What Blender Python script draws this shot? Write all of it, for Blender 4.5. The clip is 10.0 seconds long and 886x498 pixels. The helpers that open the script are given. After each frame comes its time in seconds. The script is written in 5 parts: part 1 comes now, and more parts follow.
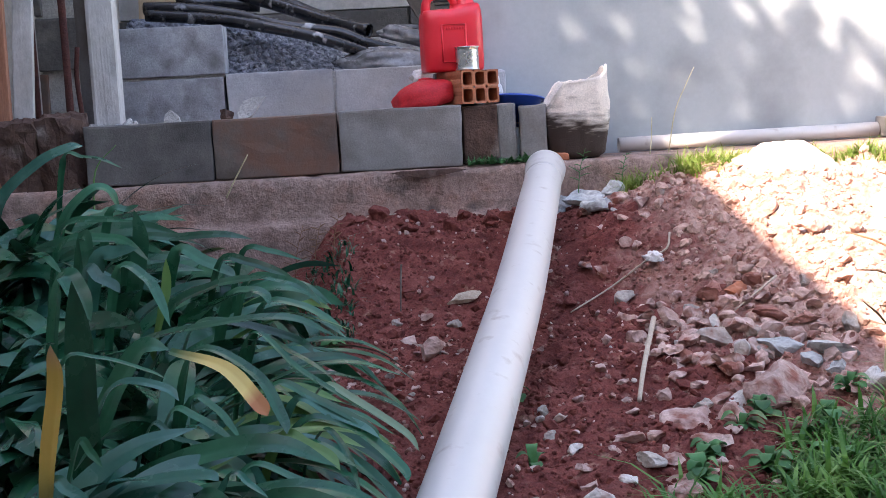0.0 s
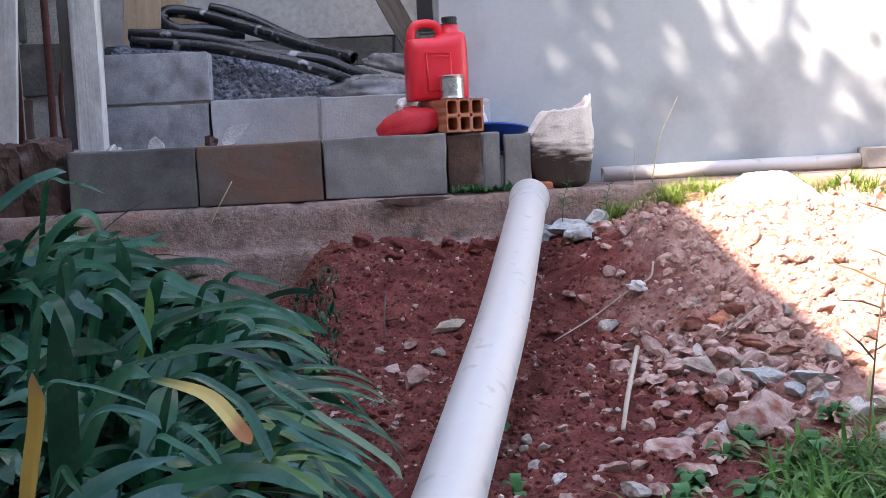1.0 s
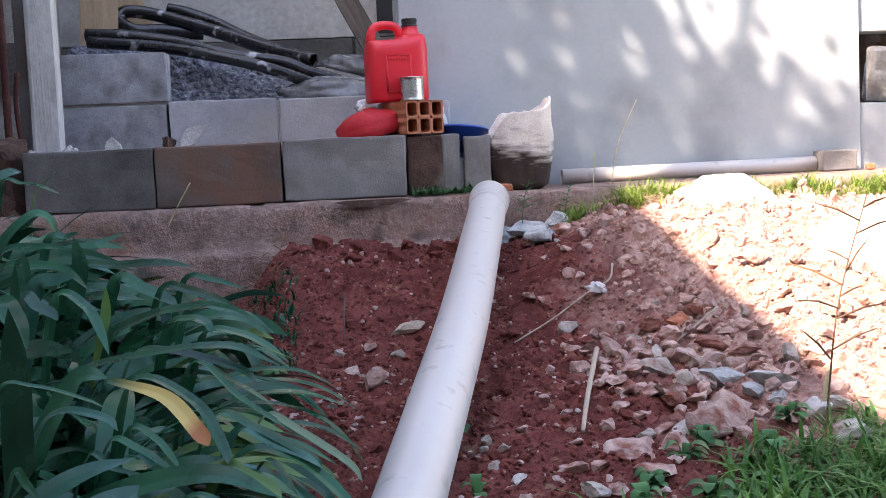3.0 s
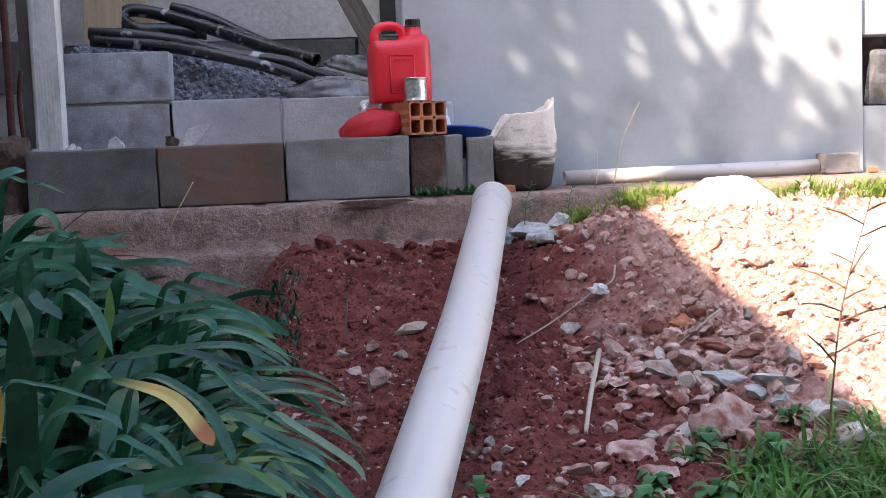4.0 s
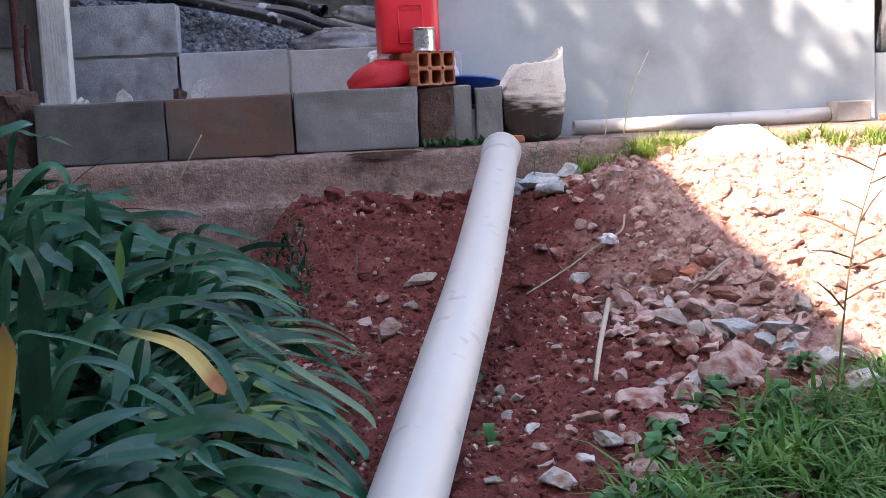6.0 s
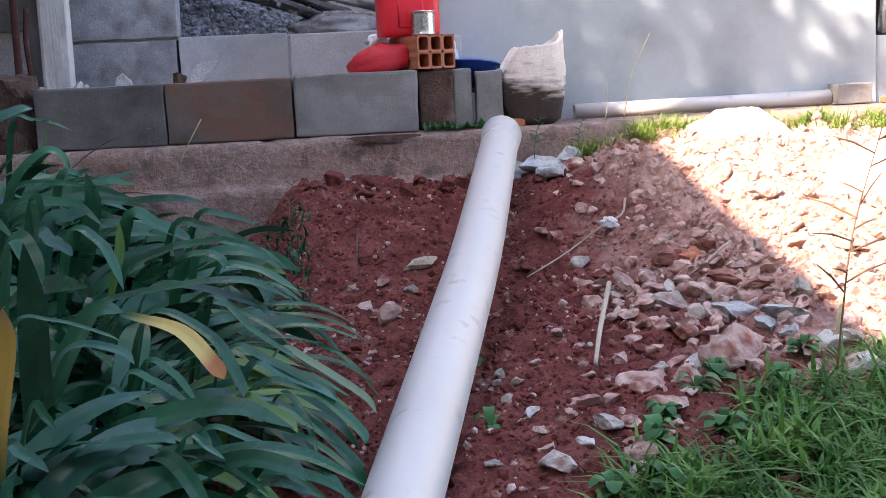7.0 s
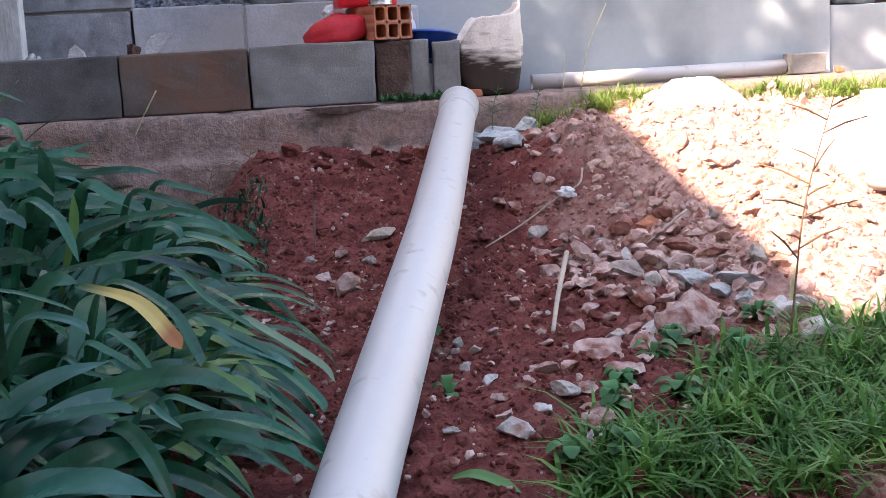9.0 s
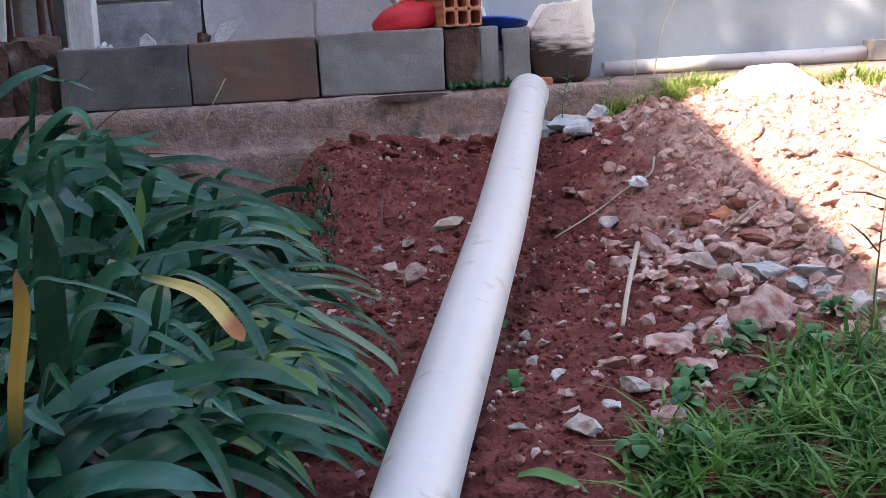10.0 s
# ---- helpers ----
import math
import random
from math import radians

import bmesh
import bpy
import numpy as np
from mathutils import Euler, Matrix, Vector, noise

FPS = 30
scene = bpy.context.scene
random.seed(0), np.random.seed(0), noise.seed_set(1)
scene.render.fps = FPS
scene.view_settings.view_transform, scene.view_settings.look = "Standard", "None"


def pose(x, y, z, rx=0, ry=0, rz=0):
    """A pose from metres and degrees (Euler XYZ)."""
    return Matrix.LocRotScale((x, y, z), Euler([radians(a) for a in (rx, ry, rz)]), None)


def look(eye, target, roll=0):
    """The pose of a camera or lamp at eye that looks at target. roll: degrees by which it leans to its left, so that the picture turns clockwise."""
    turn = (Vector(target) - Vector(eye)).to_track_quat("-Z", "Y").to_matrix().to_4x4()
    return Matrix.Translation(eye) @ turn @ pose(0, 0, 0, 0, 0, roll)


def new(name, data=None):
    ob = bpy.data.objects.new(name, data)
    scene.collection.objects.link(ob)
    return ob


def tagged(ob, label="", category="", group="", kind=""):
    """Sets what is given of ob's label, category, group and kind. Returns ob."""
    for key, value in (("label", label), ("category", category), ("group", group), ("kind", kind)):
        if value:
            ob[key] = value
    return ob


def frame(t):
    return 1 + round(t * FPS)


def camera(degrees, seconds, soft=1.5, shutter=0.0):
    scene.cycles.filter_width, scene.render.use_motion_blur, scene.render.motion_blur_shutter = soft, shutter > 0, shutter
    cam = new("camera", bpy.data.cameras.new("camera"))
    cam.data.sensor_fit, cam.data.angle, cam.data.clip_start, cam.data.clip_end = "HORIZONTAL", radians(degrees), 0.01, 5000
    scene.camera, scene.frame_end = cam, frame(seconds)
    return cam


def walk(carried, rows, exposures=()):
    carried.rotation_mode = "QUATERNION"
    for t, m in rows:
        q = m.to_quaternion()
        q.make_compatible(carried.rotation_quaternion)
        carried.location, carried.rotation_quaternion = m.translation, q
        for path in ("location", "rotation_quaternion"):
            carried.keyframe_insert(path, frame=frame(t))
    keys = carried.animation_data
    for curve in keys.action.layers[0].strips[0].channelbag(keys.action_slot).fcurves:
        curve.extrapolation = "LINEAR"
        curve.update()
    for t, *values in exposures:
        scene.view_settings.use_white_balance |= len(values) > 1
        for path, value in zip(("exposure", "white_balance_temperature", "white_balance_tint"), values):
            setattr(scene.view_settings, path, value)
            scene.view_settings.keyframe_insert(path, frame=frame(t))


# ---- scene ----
# camera: held in the hand, turning almost on the spot
cam = camera(40.0, 10.0, soft=0.6)
PATH = [
    (0, (0.4535, -3.8765, 0.1890), (0.5812, -1.8939, -0.0411), -3.28),
    (0.5, (0.4526, -3.8775, 0.1869), (0.5857, -1.8949, -0.0403), -3.10),
    (1, (0.4506, -3.8753, 0.1898), (0.6090, -1.8903, 0.0036), -2.86),
    (1.5, (0.4512, -3.8736, 0.1850), (0.6423, -1.8922, -0.0093), -2.77),
    (2, (0.4496, -3.8740, 0.1889), (0.6429, -1.8913, 0.0111), -2.74),
    (2.5, (0.4514, -3.8700, 0.1873), (0.6572, -1.8897, -0.0026), -2.84),
    (3, (0.4503, -3.8698, 0.1841), (0.6748, -1.8909, 0.0006), -2.67),
    (4.5, (0.4417, -3.8717, 0.1862), (0.6640, -1.8925, 0.0033), -2.28),
    (5, (0.4475, -3.8729, 0.1830), (0.6591, -1.8967, -0.0406), -2.62),
    (5.5, (0.4455, -3.8725, 0.1829), (0.6468, -1.8973, -0.0579), -2.83),
    (6, (0.4451, -3.8708, 0.1800), (0.6484, -1.8981, -0.0789), -2.81),
    (7.5, (0.4487, -3.8684, 0.1787), (0.6500, -1.8997, -0.1107), -3.06),
    (8, (0.4494, -3.8665, 0.1763), (0.6723, -1.9004, -0.1149), -3.14),
    (8.5, (0.4485, -3.8666, 0.1763), (0.6893, -1.9038, -0.1227), -3.08),
    (9, (0.4507, -3.8726, 0.1717), (0.7129, -1.9177, -0.1595), -3.10),
    (9.5, (0.4598, -3.8478, 0.1665), (0.6510, -1.8909, -0.1992), -3.32),
    (10, (0.4608, -3.8353, 0.1721), (0.6075, -1.8709, -0.1734), -3.32),
]
walk(cam, [(t, look(e, a, r)) for t, e, a, r in PATH], [(0, 2.97, 7450, 20.5), (2.5, 2.88, 7450, 20.5), (5, 2.7, 7450, 20.5), (6, 2.84, 7450, 20.5), (7.5, 2.9, 7450, 20.5), (10, 2.9, 7450, 20.5)])

# ---- light: low garden, sun cut off by two added, unseen walls ----
SUN = Vector((-0.585, -0.5, 0.69)).normalized()
world = bpy.data.worlds.new("sky")
scene.world = world
world.use_nodes = True
wn = world.node_tree
sky = wn.nodes.new("ShaderNodeTexSky")
sky.sky_type = "NISHITA"
sky.sun_disc = False
sky.sun_elevation = math.asin(SUN.z)
sky.sun_rotation = math.atan2(SUN.x, SUN.y)
wn.links.new(sky.outputs[0], wn.nodes["Background"].inputs[0])
wn.nodes["Background"].inputs[1].default_value = 0.15
sun_data = bpy.data.lights.new("sun", "SUN")
sun_data.energy, sun_data.angle, sun_data.color = 2.45, radians(0.53), (1.0, 0.93, 0.84)
sun_ob = new("sun", sun_data)
sun_ob.matrix_world = look(SUN * 20, (0, 0, 0))


# ---- materials ----
def surf(name, cols, scale=8.0, rough=0.8, bump=0.3, fine=60.0, metal=0.0, spec=0.4, stain=None, vary=0.0, stretch=None, coat=0.0, depth=0.01, mottle=0.2):
    """Noise-mixed colours at two scales, fine relief, optional stains and a change from object to object."""
    m = bpy.data.materials.new(name)
    m.use_nodes = True
    nt = m.node_tree
    n, l = nt.nodes, nt.links
    bs = n["Principled BSDF"]
    tc = n.new("ShaderNodeTexCoord")
    co = tc.outputs["Object"]
    oi = n.new("ShaderNodeObjectInfo")
    add = n.new("ShaderNodeVectorMath")
    sc = n.new("ShaderNodeVectorMath")
    sc.operation = "SCALE"
    com = n.new("ShaderNodeCombineXYZ")
    for k in range(3):
        l.new(oi.outputs["Random"], com.inputs[k])
    l.new(com.outputs[0], sc.inputs[0])
    sc.inputs["Scale"].default_value = 37.0
    l.new(co, add.inputs[0])
    l.new(sc.outputs[0], add.inputs[1])
    co = add.outputs[0]
    if stretch:
        mp = n.new("ShaderNodeMapping")
        mp.inputs["Scale"].default_value = stretch
        l.new(co, mp.inputs[0])
        co = mp.outputs[0]
    big = n.new("ShaderNodeTexNoise")
    big.inputs["Scale"].default_value, big.inputs["Detail"].default_value, big.inputs["Roughness"].default_value = scale, 6, 0.62
    l.new(co, big.inputs["Vector"])
    ramp = n.new("ShaderNodeValToRGB")
    els = ramp.color_ramp.elements
    while len(els) < len(cols):
        els.new(0.5)
    for k, c in enumerate(cols):
        els[k].position = 0.3 + 0.4 * k / max(1, len(cols) - 1)
        els[k].color = (*c, 1)
    l.new(big.outputs["Fac"], ramp.inputs[0])
    col = ramp.outputs[0]
    small = n.new("ShaderNodeTexNoise")
    small.inputs["Scale"].default_value, small.inputs["Detail"].default_value, small.inputs["Roughness"].default_value = fine, 5, 0.7
    l.new(co, small.inputs["Vector"])
    mr = n.new("ShaderNodeMapRange")
    mr.inputs[1].default_value, mr.inputs[2].default_value, mr.inputs[3].default_value, mr.inputs[4].default_value = 0.3, 0.7, 1 - mottle, 1 + mottle
    l.new(small.outputs["Fac"], mr.inputs[0])
    mul = n.new("ShaderNodeVectorMath")
    mul.operation = "SCALE"
    l.new(col, mul.inputs[0])
    l.new(mr.outputs[0], mul.inputs["Scale"])
    col = mul.outputs[0]
    if vary:
        vr = n.new("ShaderNodeMapRange")
        vr.inputs[3].default_value, vr.inputs[4].default_value = 1 - vary, 1 + vary
        l.new(oi.outputs["Random"], vr.inputs[0])
        m2 = n.new("ShaderNodeVectorMath")
        m2.operation = "SCALE"
        l.new(col, m2.inputs[0])
        l.new(vr.outputs[0], m2.inputs["Scale"])
        col = m2.outputs[0]
    if stain:
        scol, sscale, lo, hi = stain
        st = n.new("ShaderNodeTexNoise")
        st.inputs["Scale"].default_value, st.inputs["Detail"].default_value = sscale, 8
        l.new(co, st.inputs["Vector"])
        sm = n.new("ShaderNodeMapRange")
        sm.inputs[1].default_value, sm.inputs[2].default_value = lo, hi
        l.new(st.outputs["Fac"], sm.inputs[0])
        mx = n.new("ShaderNodeMix")
        mx.data_type = "RGBA"
        l.new(sm.outputs[0], mx.inputs["Factor"])
        l.new(col, mx.inputs["A"])
        mx.inputs["B"].default_value = (*scol, 1)
        col = mx.outputs["Result"]
    l.new(col, bs.inputs["Base Color"])
    rr = n.new("ShaderNodeMapRange")
    rr.inputs[3].default_value, rr.inputs[4].default_value = max(0.02, rough - 0.12), min(1, rough + 0.12)
    l.new(big.outputs["Fac"], rr.inputs[0])
    l.new(rr.outputs[0], bs.inputs["Roughness"])
    bs.inputs["Metallic"].default_value = metal
    bs.inputs["Specular IOR Level"].default_value = spec
    bs.inputs["Coat Weight"].default_value = coat
    if bump:
        b = n.new("ShaderNodeBump")
        b.inputs["Strength"].default_value, b.inputs["Distance"].default_value = bump, depth
        mixh = n.new("ShaderNodeMath")
        mixh.operation = "ADD"
        l.new(small.outputs["Fac"], mixh.inputs[0])
        l.new(big.outputs["Fac"], mixh.inputs[1])
        l.new(mixh.outputs[0], b.inputs["Height"])
        l.new(b.outputs[0], bs.inputs["Normal"])
    return m


M_soil = surf("red_soil", [(0.11, 0.029, 0.025), (0.2, 0.056, 0.047), (0.29, 0.1, 0.082)], 14, 0.95, 0.9, 120, spec=0.12, stain=((0.36, 0.2, 0.15), 30, 0.6, 0.74), depth=0.014, mottle=0.3)


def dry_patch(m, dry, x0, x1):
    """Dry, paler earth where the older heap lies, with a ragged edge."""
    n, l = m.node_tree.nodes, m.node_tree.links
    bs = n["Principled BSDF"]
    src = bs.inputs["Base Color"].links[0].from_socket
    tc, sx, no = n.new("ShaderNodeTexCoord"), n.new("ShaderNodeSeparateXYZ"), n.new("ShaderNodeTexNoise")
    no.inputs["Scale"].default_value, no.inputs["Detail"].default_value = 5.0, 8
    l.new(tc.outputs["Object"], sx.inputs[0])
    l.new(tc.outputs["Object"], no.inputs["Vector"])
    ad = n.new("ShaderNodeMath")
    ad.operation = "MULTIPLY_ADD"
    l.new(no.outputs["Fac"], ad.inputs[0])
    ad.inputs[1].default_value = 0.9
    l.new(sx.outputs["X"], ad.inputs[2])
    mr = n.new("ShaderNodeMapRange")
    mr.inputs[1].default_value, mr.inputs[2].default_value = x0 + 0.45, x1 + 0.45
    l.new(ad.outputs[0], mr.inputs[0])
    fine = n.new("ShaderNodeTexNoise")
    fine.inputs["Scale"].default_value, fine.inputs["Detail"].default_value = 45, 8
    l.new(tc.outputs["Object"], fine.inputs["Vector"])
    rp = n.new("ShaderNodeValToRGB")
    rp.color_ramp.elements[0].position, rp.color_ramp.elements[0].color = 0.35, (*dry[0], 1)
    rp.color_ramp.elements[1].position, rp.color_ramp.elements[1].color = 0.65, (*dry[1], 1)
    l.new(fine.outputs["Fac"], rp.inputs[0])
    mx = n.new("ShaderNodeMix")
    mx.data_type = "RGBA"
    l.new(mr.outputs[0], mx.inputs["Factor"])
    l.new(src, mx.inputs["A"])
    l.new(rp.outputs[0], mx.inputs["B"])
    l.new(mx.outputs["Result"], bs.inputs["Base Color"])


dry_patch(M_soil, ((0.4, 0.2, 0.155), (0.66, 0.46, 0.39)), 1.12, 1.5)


def lawn_patch(m, cols):
    """Green turf where the lawn lies, over the soil colour."""
    n, l = m.node_tree.nodes, m.node_tree.links
    bs = n["Principled BSDF"]
    src = bs.inputs["Base Color"].links[0].from_socket
    tc, sx, no = n.new("ShaderNodeTexCoord"), n.new("ShaderNodeSeparateXYZ"), n.new("ShaderNodeTexNoise")
    no.inputs["Scale"].default_value, no.inputs["Detail"].default_value = 6.0, 8
    l.new(tc.outputs["Object"], sx.inputs[0])
    l.new(tc.outputs["Object"], no.inputs["Vector"])
    masks = []
    for axis, a, b in (("Y", -3.0, -3.3), ("X", 2.5, 3.1)):
        ad, mr = n.new("ShaderNodeMath"), n.new("ShaderNodeMapRange")
        ad.operation = "MULTIPLY_ADD"
        l.new(no.outputs["Fac"], ad.inputs[0])
        ad.inputs[1].default_value = 0.4
        l.new(sx.outputs[axis], ad.inputs[2])
        mr.inputs[1].default_value, mr.inputs[2].default_value = a + 0.2, b + 0.2
        l.new(ad.outputs[0], mr.inputs[0])
        masks.append(mr)
    big = n.new("ShaderNodeMath")
    big.operation = "MAXIMUM"
    l.new(masks[0].outputs[0], big.inputs[0])
    l.new(masks[1].outputs[0], big.inputs[1])
    rp = n.new("ShaderNodeValToRGB")
    rp.color_ramp.elements[0].position, rp.color_ramp.elements[0].color = 0.35, (*cols[0], 1)
    rp.color_ramp.elements[1].position, rp.color_ramp.elements[1].color = 0.65, (*cols[1], 1)
    l.new(no.outputs["Fac"], rp.inputs[0])
    mx = n.new("ShaderNodeMix")
    mx.data_type = "RGBA"
    l.new(big.outputs[0], mx.inputs["Factor"])
    l.new(src, mx.inputs["A"])
    l.new(rp.outputs[0], mx.inputs["B"])
    l.new(mx.outputs["Result"], bs.inputs["Base Color"])


lawn_patch(M_soil, ((0.05, 0.1, 0.03), (0.1, 0.16, 0.045)))
M_clod = surf("soil_clod", [(0.11, 0.029, 0.025), (0.24, 0.076, 0.062)], 30, 0.95, 0.6, 150, spec=0.12)
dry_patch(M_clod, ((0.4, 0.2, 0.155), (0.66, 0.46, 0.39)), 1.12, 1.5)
M_block = surf("concrete_block", [(0.16, 0.155, 0.15), (0.22, 0.213, 0.207), (0.28, 0.272, 0.262)], 5, 0.9, 0.6, 170, spec=0.25, vary=0.12, stain=((0.12, 0.095, 0.08), 4, 0.44, 0.7), depth=0.003, mottle=0.14)
M_block_pale = surf("pale_concrete_block", [(0.23, 0.235, 0.25), (0.33, 0.335, 0.35), (0.43, 0.435, 0.445)], 5, 0.9, 0.7, 120, spec=0.25, vary=0.12, stain=((0.17, 0.165, 0.165), 11, 0.46, 0.7), depth=0.004, mottle=0.16)
M_block_dark = surf("dark_concrete_block", [(0.07, 0.064, 0.062), (0.12, 0.11, 0.106), (0.17, 0.158, 0.15)], 6, 0.9, 0.6, 170, spec=0.25, stain=((0.06, 0.05, 0.045), 5, 0.55, 0.8), depth=0.003, mottle=0.14)
M_block_brown = surf("soiled_concrete_block", [(0.095, 0.076, 0.066), (0.145, 0.118, 0.104), (0.17, 0.1, 0.074)], 6, 0.92, 0.35, 140, spec=0.2, stain=((0.19, 0.085, 0.055), 4.5, 0.46, 0.66), depth=0.003, mottle=0.1)
M_plaster = surf("grey_render", [(0.355, 0.395, 0.41), (0.405, 0.445, 0.46), (0.44, 0.48, 0.495)], 1.8, 0.9, 0.12, 45, spec=0.2, stain=((0.27, 0.29, 0.3), 3.4, 0.5, 0.74), depth=0.003, mottle=0.04)
M_footing = surf("old_footing_concrete", [(0.22, 0.14, 0.115), (0.38, 0.265, 0.225), (0.33, 0.185, 0.14)], 8, 0.93, 1.0, 70, spec=0.2, stain=((0.17, 0.125, 0.108), 12, 0.54, 0.68), depth=0.012, mottle=0.3)
M_pvc = surf("white_pvc", [(0.5, 0.482, 0.465), (0.56, 0.54, 0.52)], 1.5, 0.36, 0, 30, spec=0.5, stain=((0.27, 0.21, 0.18), 24, 0.6, 0.84), mottle=0.02)
M_greybrown = surf("grey_brown", [(0.26, 0.23, 0.21), (0.34, 0.31, 0.285)], 2, 0.9, 0.2, 40)


# ---- mesh helpers ----
def part(name, bm, material, parent=None, label="", smooth=False):
    me = bpy.data.meshes.new(name)
    bm.to_mesh(me)
    bm.free()
    if smooth:
        for p in me.polygons:
            p.use_smooth = True
    if material:
        me.materials.append(material)
    ob = new(name, me)
    ob.parent = parent
    if label:
        tagged(ob, label)
    return ob


def box(sx, sy, sz, at=(0, 0, 0), bevel=0.0, rough=0.0, seed=0, cuts=0, bm=None):
    """A box centred at 'at', with worn edges and an uneven surface."""
    b = bmesh.new()
    bmesh.ops.create_cube(b, size=1)
    bmesh.ops.scale(b, vec=(sx, sy, sz), verts=b.verts)
    if bevel:
        bmesh.ops.bevel(b, geom=b.edges[:], offset=bevel, segments=2, affect="EDGES", profile=0.6)
    if cuts:
        bmesh.ops.subdivide_edges(b, edges=[e for e in b.edges if e.calc_length() > 0.04], cuts=cuts, use_grid_fill=True)
    if rough:
        for v in b.verts:
            v.co += Vector(noise.noise_vector(v.co * 14 + Vector((seed * 3.1, seed, 0)))) * rough + Vector(noise.noise_vector(v.co * 60 + Vector((seed, 0, 5)))) * rough * 0.5
    bmesh.ops.translate(b, vec=at, verts=b.verts)
    if bm is None:
        return b
    me = bpy.data.meshes.new("tmp")
    b.to_mesh(me)
    b.free()
    bm.from_mesh(me)
    bpy.data.meshes.remove(me)
    return bm


def empty(name, m=None):
    e = new(name)
    e.empty_display_size = 0.05
    if m is not None:
        e.matrix_world = m
    return e


def lathe(profile, n=32, bm=None):
    b = bm or bmesh.new()
    rings = []
    for r, z in profile:
        rings.append([b.verts.new((r * math.cos(2 * math.pi * k / n), r * math.sin(2 * math.pi * k / n), z)) for k in range(n)])
    for a, c in zip(rings, rings[1:]):
        for k in range(n):
            b.faces.new((a[k], a[(k + 1) % n], c[(k + 1) % n], c[k]))
    return b


def spline(pts, steps=8):
    """Catmull-Rom through the points."""
    p = [Vector(q) for q in pts]
    p = [2 * p[0] - p[1]] + p + [2 * p[-1] - p[-2]]
    out = []
    for i in range(1, len(p) - 2):
        for k in range(steps):
            t = k / steps
            out.append(0.5 * ((2 * p[i]) + (p[i + 1] - p[i - 1]) * t + (2 * p[i - 1] - 5 * p[i] + 4 * p[i + 1] - p[i + 2]) * t * t + (3 * p[i] - p[i - 1] - 3 * p[i + 1] + p[i + 2]) * t ** 3))
    out.append(p[-2])
    return out


def tube(path, radius, n=16, hollow=0.0, bm=None):
    """A tube along a path; radius a number or one per point; hollow: wall thickness, with open ends."""
    b = bm or bmesh.new()
    rad = radius if isinstance(radius, (list, tuple)) else [radius] * len(path)
    path = [Vector(q) for q in path]
    side = Vector((0, 0, 1)).cross(path[1] - path[0])
    if side.length < 1e-5:
        side = Vector((1, 0, 0))
    def rings(shrink):
        s, out = side.normalized(), []
        for i, q in enumerate(path):
            d = (path[min(i + 1, len(path) - 1)] - path[max(i - 1, 0)]).normalized()
            s2 = (s - d * s.dot(d)).normalized()
            u = d.cross(s2)
            out.append([b.verts.new(q + (s2 * math.cos(2 * math.pi * k / n) + u * math.sin(2 * math.pi * k / n)) * max(1e-4, rad[i] - shrink)) for k in range(n)])
            s = s2
        return out
    def skin(rs, flip):
        for a, c in zip(rs, rs[1:]):
            for k in range(n):
                f = (a[k], a[(k + 1) % n], c[(k + 1) % n], c[k])
                b.faces.new(f[::-1] if flip else f)
    ro = rings(0)
    skin(ro, False)
    if hollow:
        ri = rings(hollow)
        skin(ri, True)
        for e in (0, -1):
            for k in range(n):
                b.faces.new((ro[e][k], ro[e][(k + 1) % n], ri[e][(k + 1) % n], ri[e][k]))
    else:
        b.faces.new(ro[0])
        b.faces.new(ro[-1])
    bmesh.ops.recalc_face_normals(b, faces=b.faces)
    return b


# ---- ground: dug garden soil, one sheet to the horizon ----
LEFT_Y = [-60, -4, -2.6, -2.0, -0.95, -0.75, -0.5, -0.25, -0.05, 0.2]
LEFT_Z = [-1.2, -0.62, -0.46, -0.39, -0.385, -0.37, -0.28, -0.19, -0.15, -0.15]
RIGHT_Y = [-60, -4, -2.6, -1.9, -1.5, -1.2, -0.9, -0.6, -0.35, -0.2, -0.05, 0.2]
RIGHT_Z = [-1.2, -0.62, -0.46, -0.385, -0.345, -0.26, -0.18, -0.115, -0.085, -0.065, -0.05, -0.05]
BED_Y = [-60, -4, -2.6, -2.0, -0.8, -0.3, -0.05, 0.2]
BED_Z = [-1.2, -0.62, -0.46, -0.42, -0.41, -0.36, -0.3, -0.3]


def sstep(a, b, x):
    t = np.clip((x - a) / (b - a), 0, 1)
    return t * t * (3 - 2 * t)


def ground_base(x, y):
    bed, lef, rig = np.interp(y, BED_Y, BED_Z), np.interp(y, LEFT_Y, LEFT_Z), np.interp(y, RIGHT_Y, RIGHT_Z)
    z = bed + (lef - bed) * sstep(0.18, 0.42, x)
    edge = 1.3 + 0.1 * np.sin(y * 5)
    peak = 0.1 * np.exp(-((x - 1.69) / 0.13) ** 2 - ((y + 0.4) / 0.13) ** 2) + 0.04 * np.exp(-((x - 2.1) / 0.25) ** 2 - ((y + 0.7) / 0.2) ** 2)
    return z + (rig - z) * sstep(edge - 0.3, edge + 0.3, x) + peak


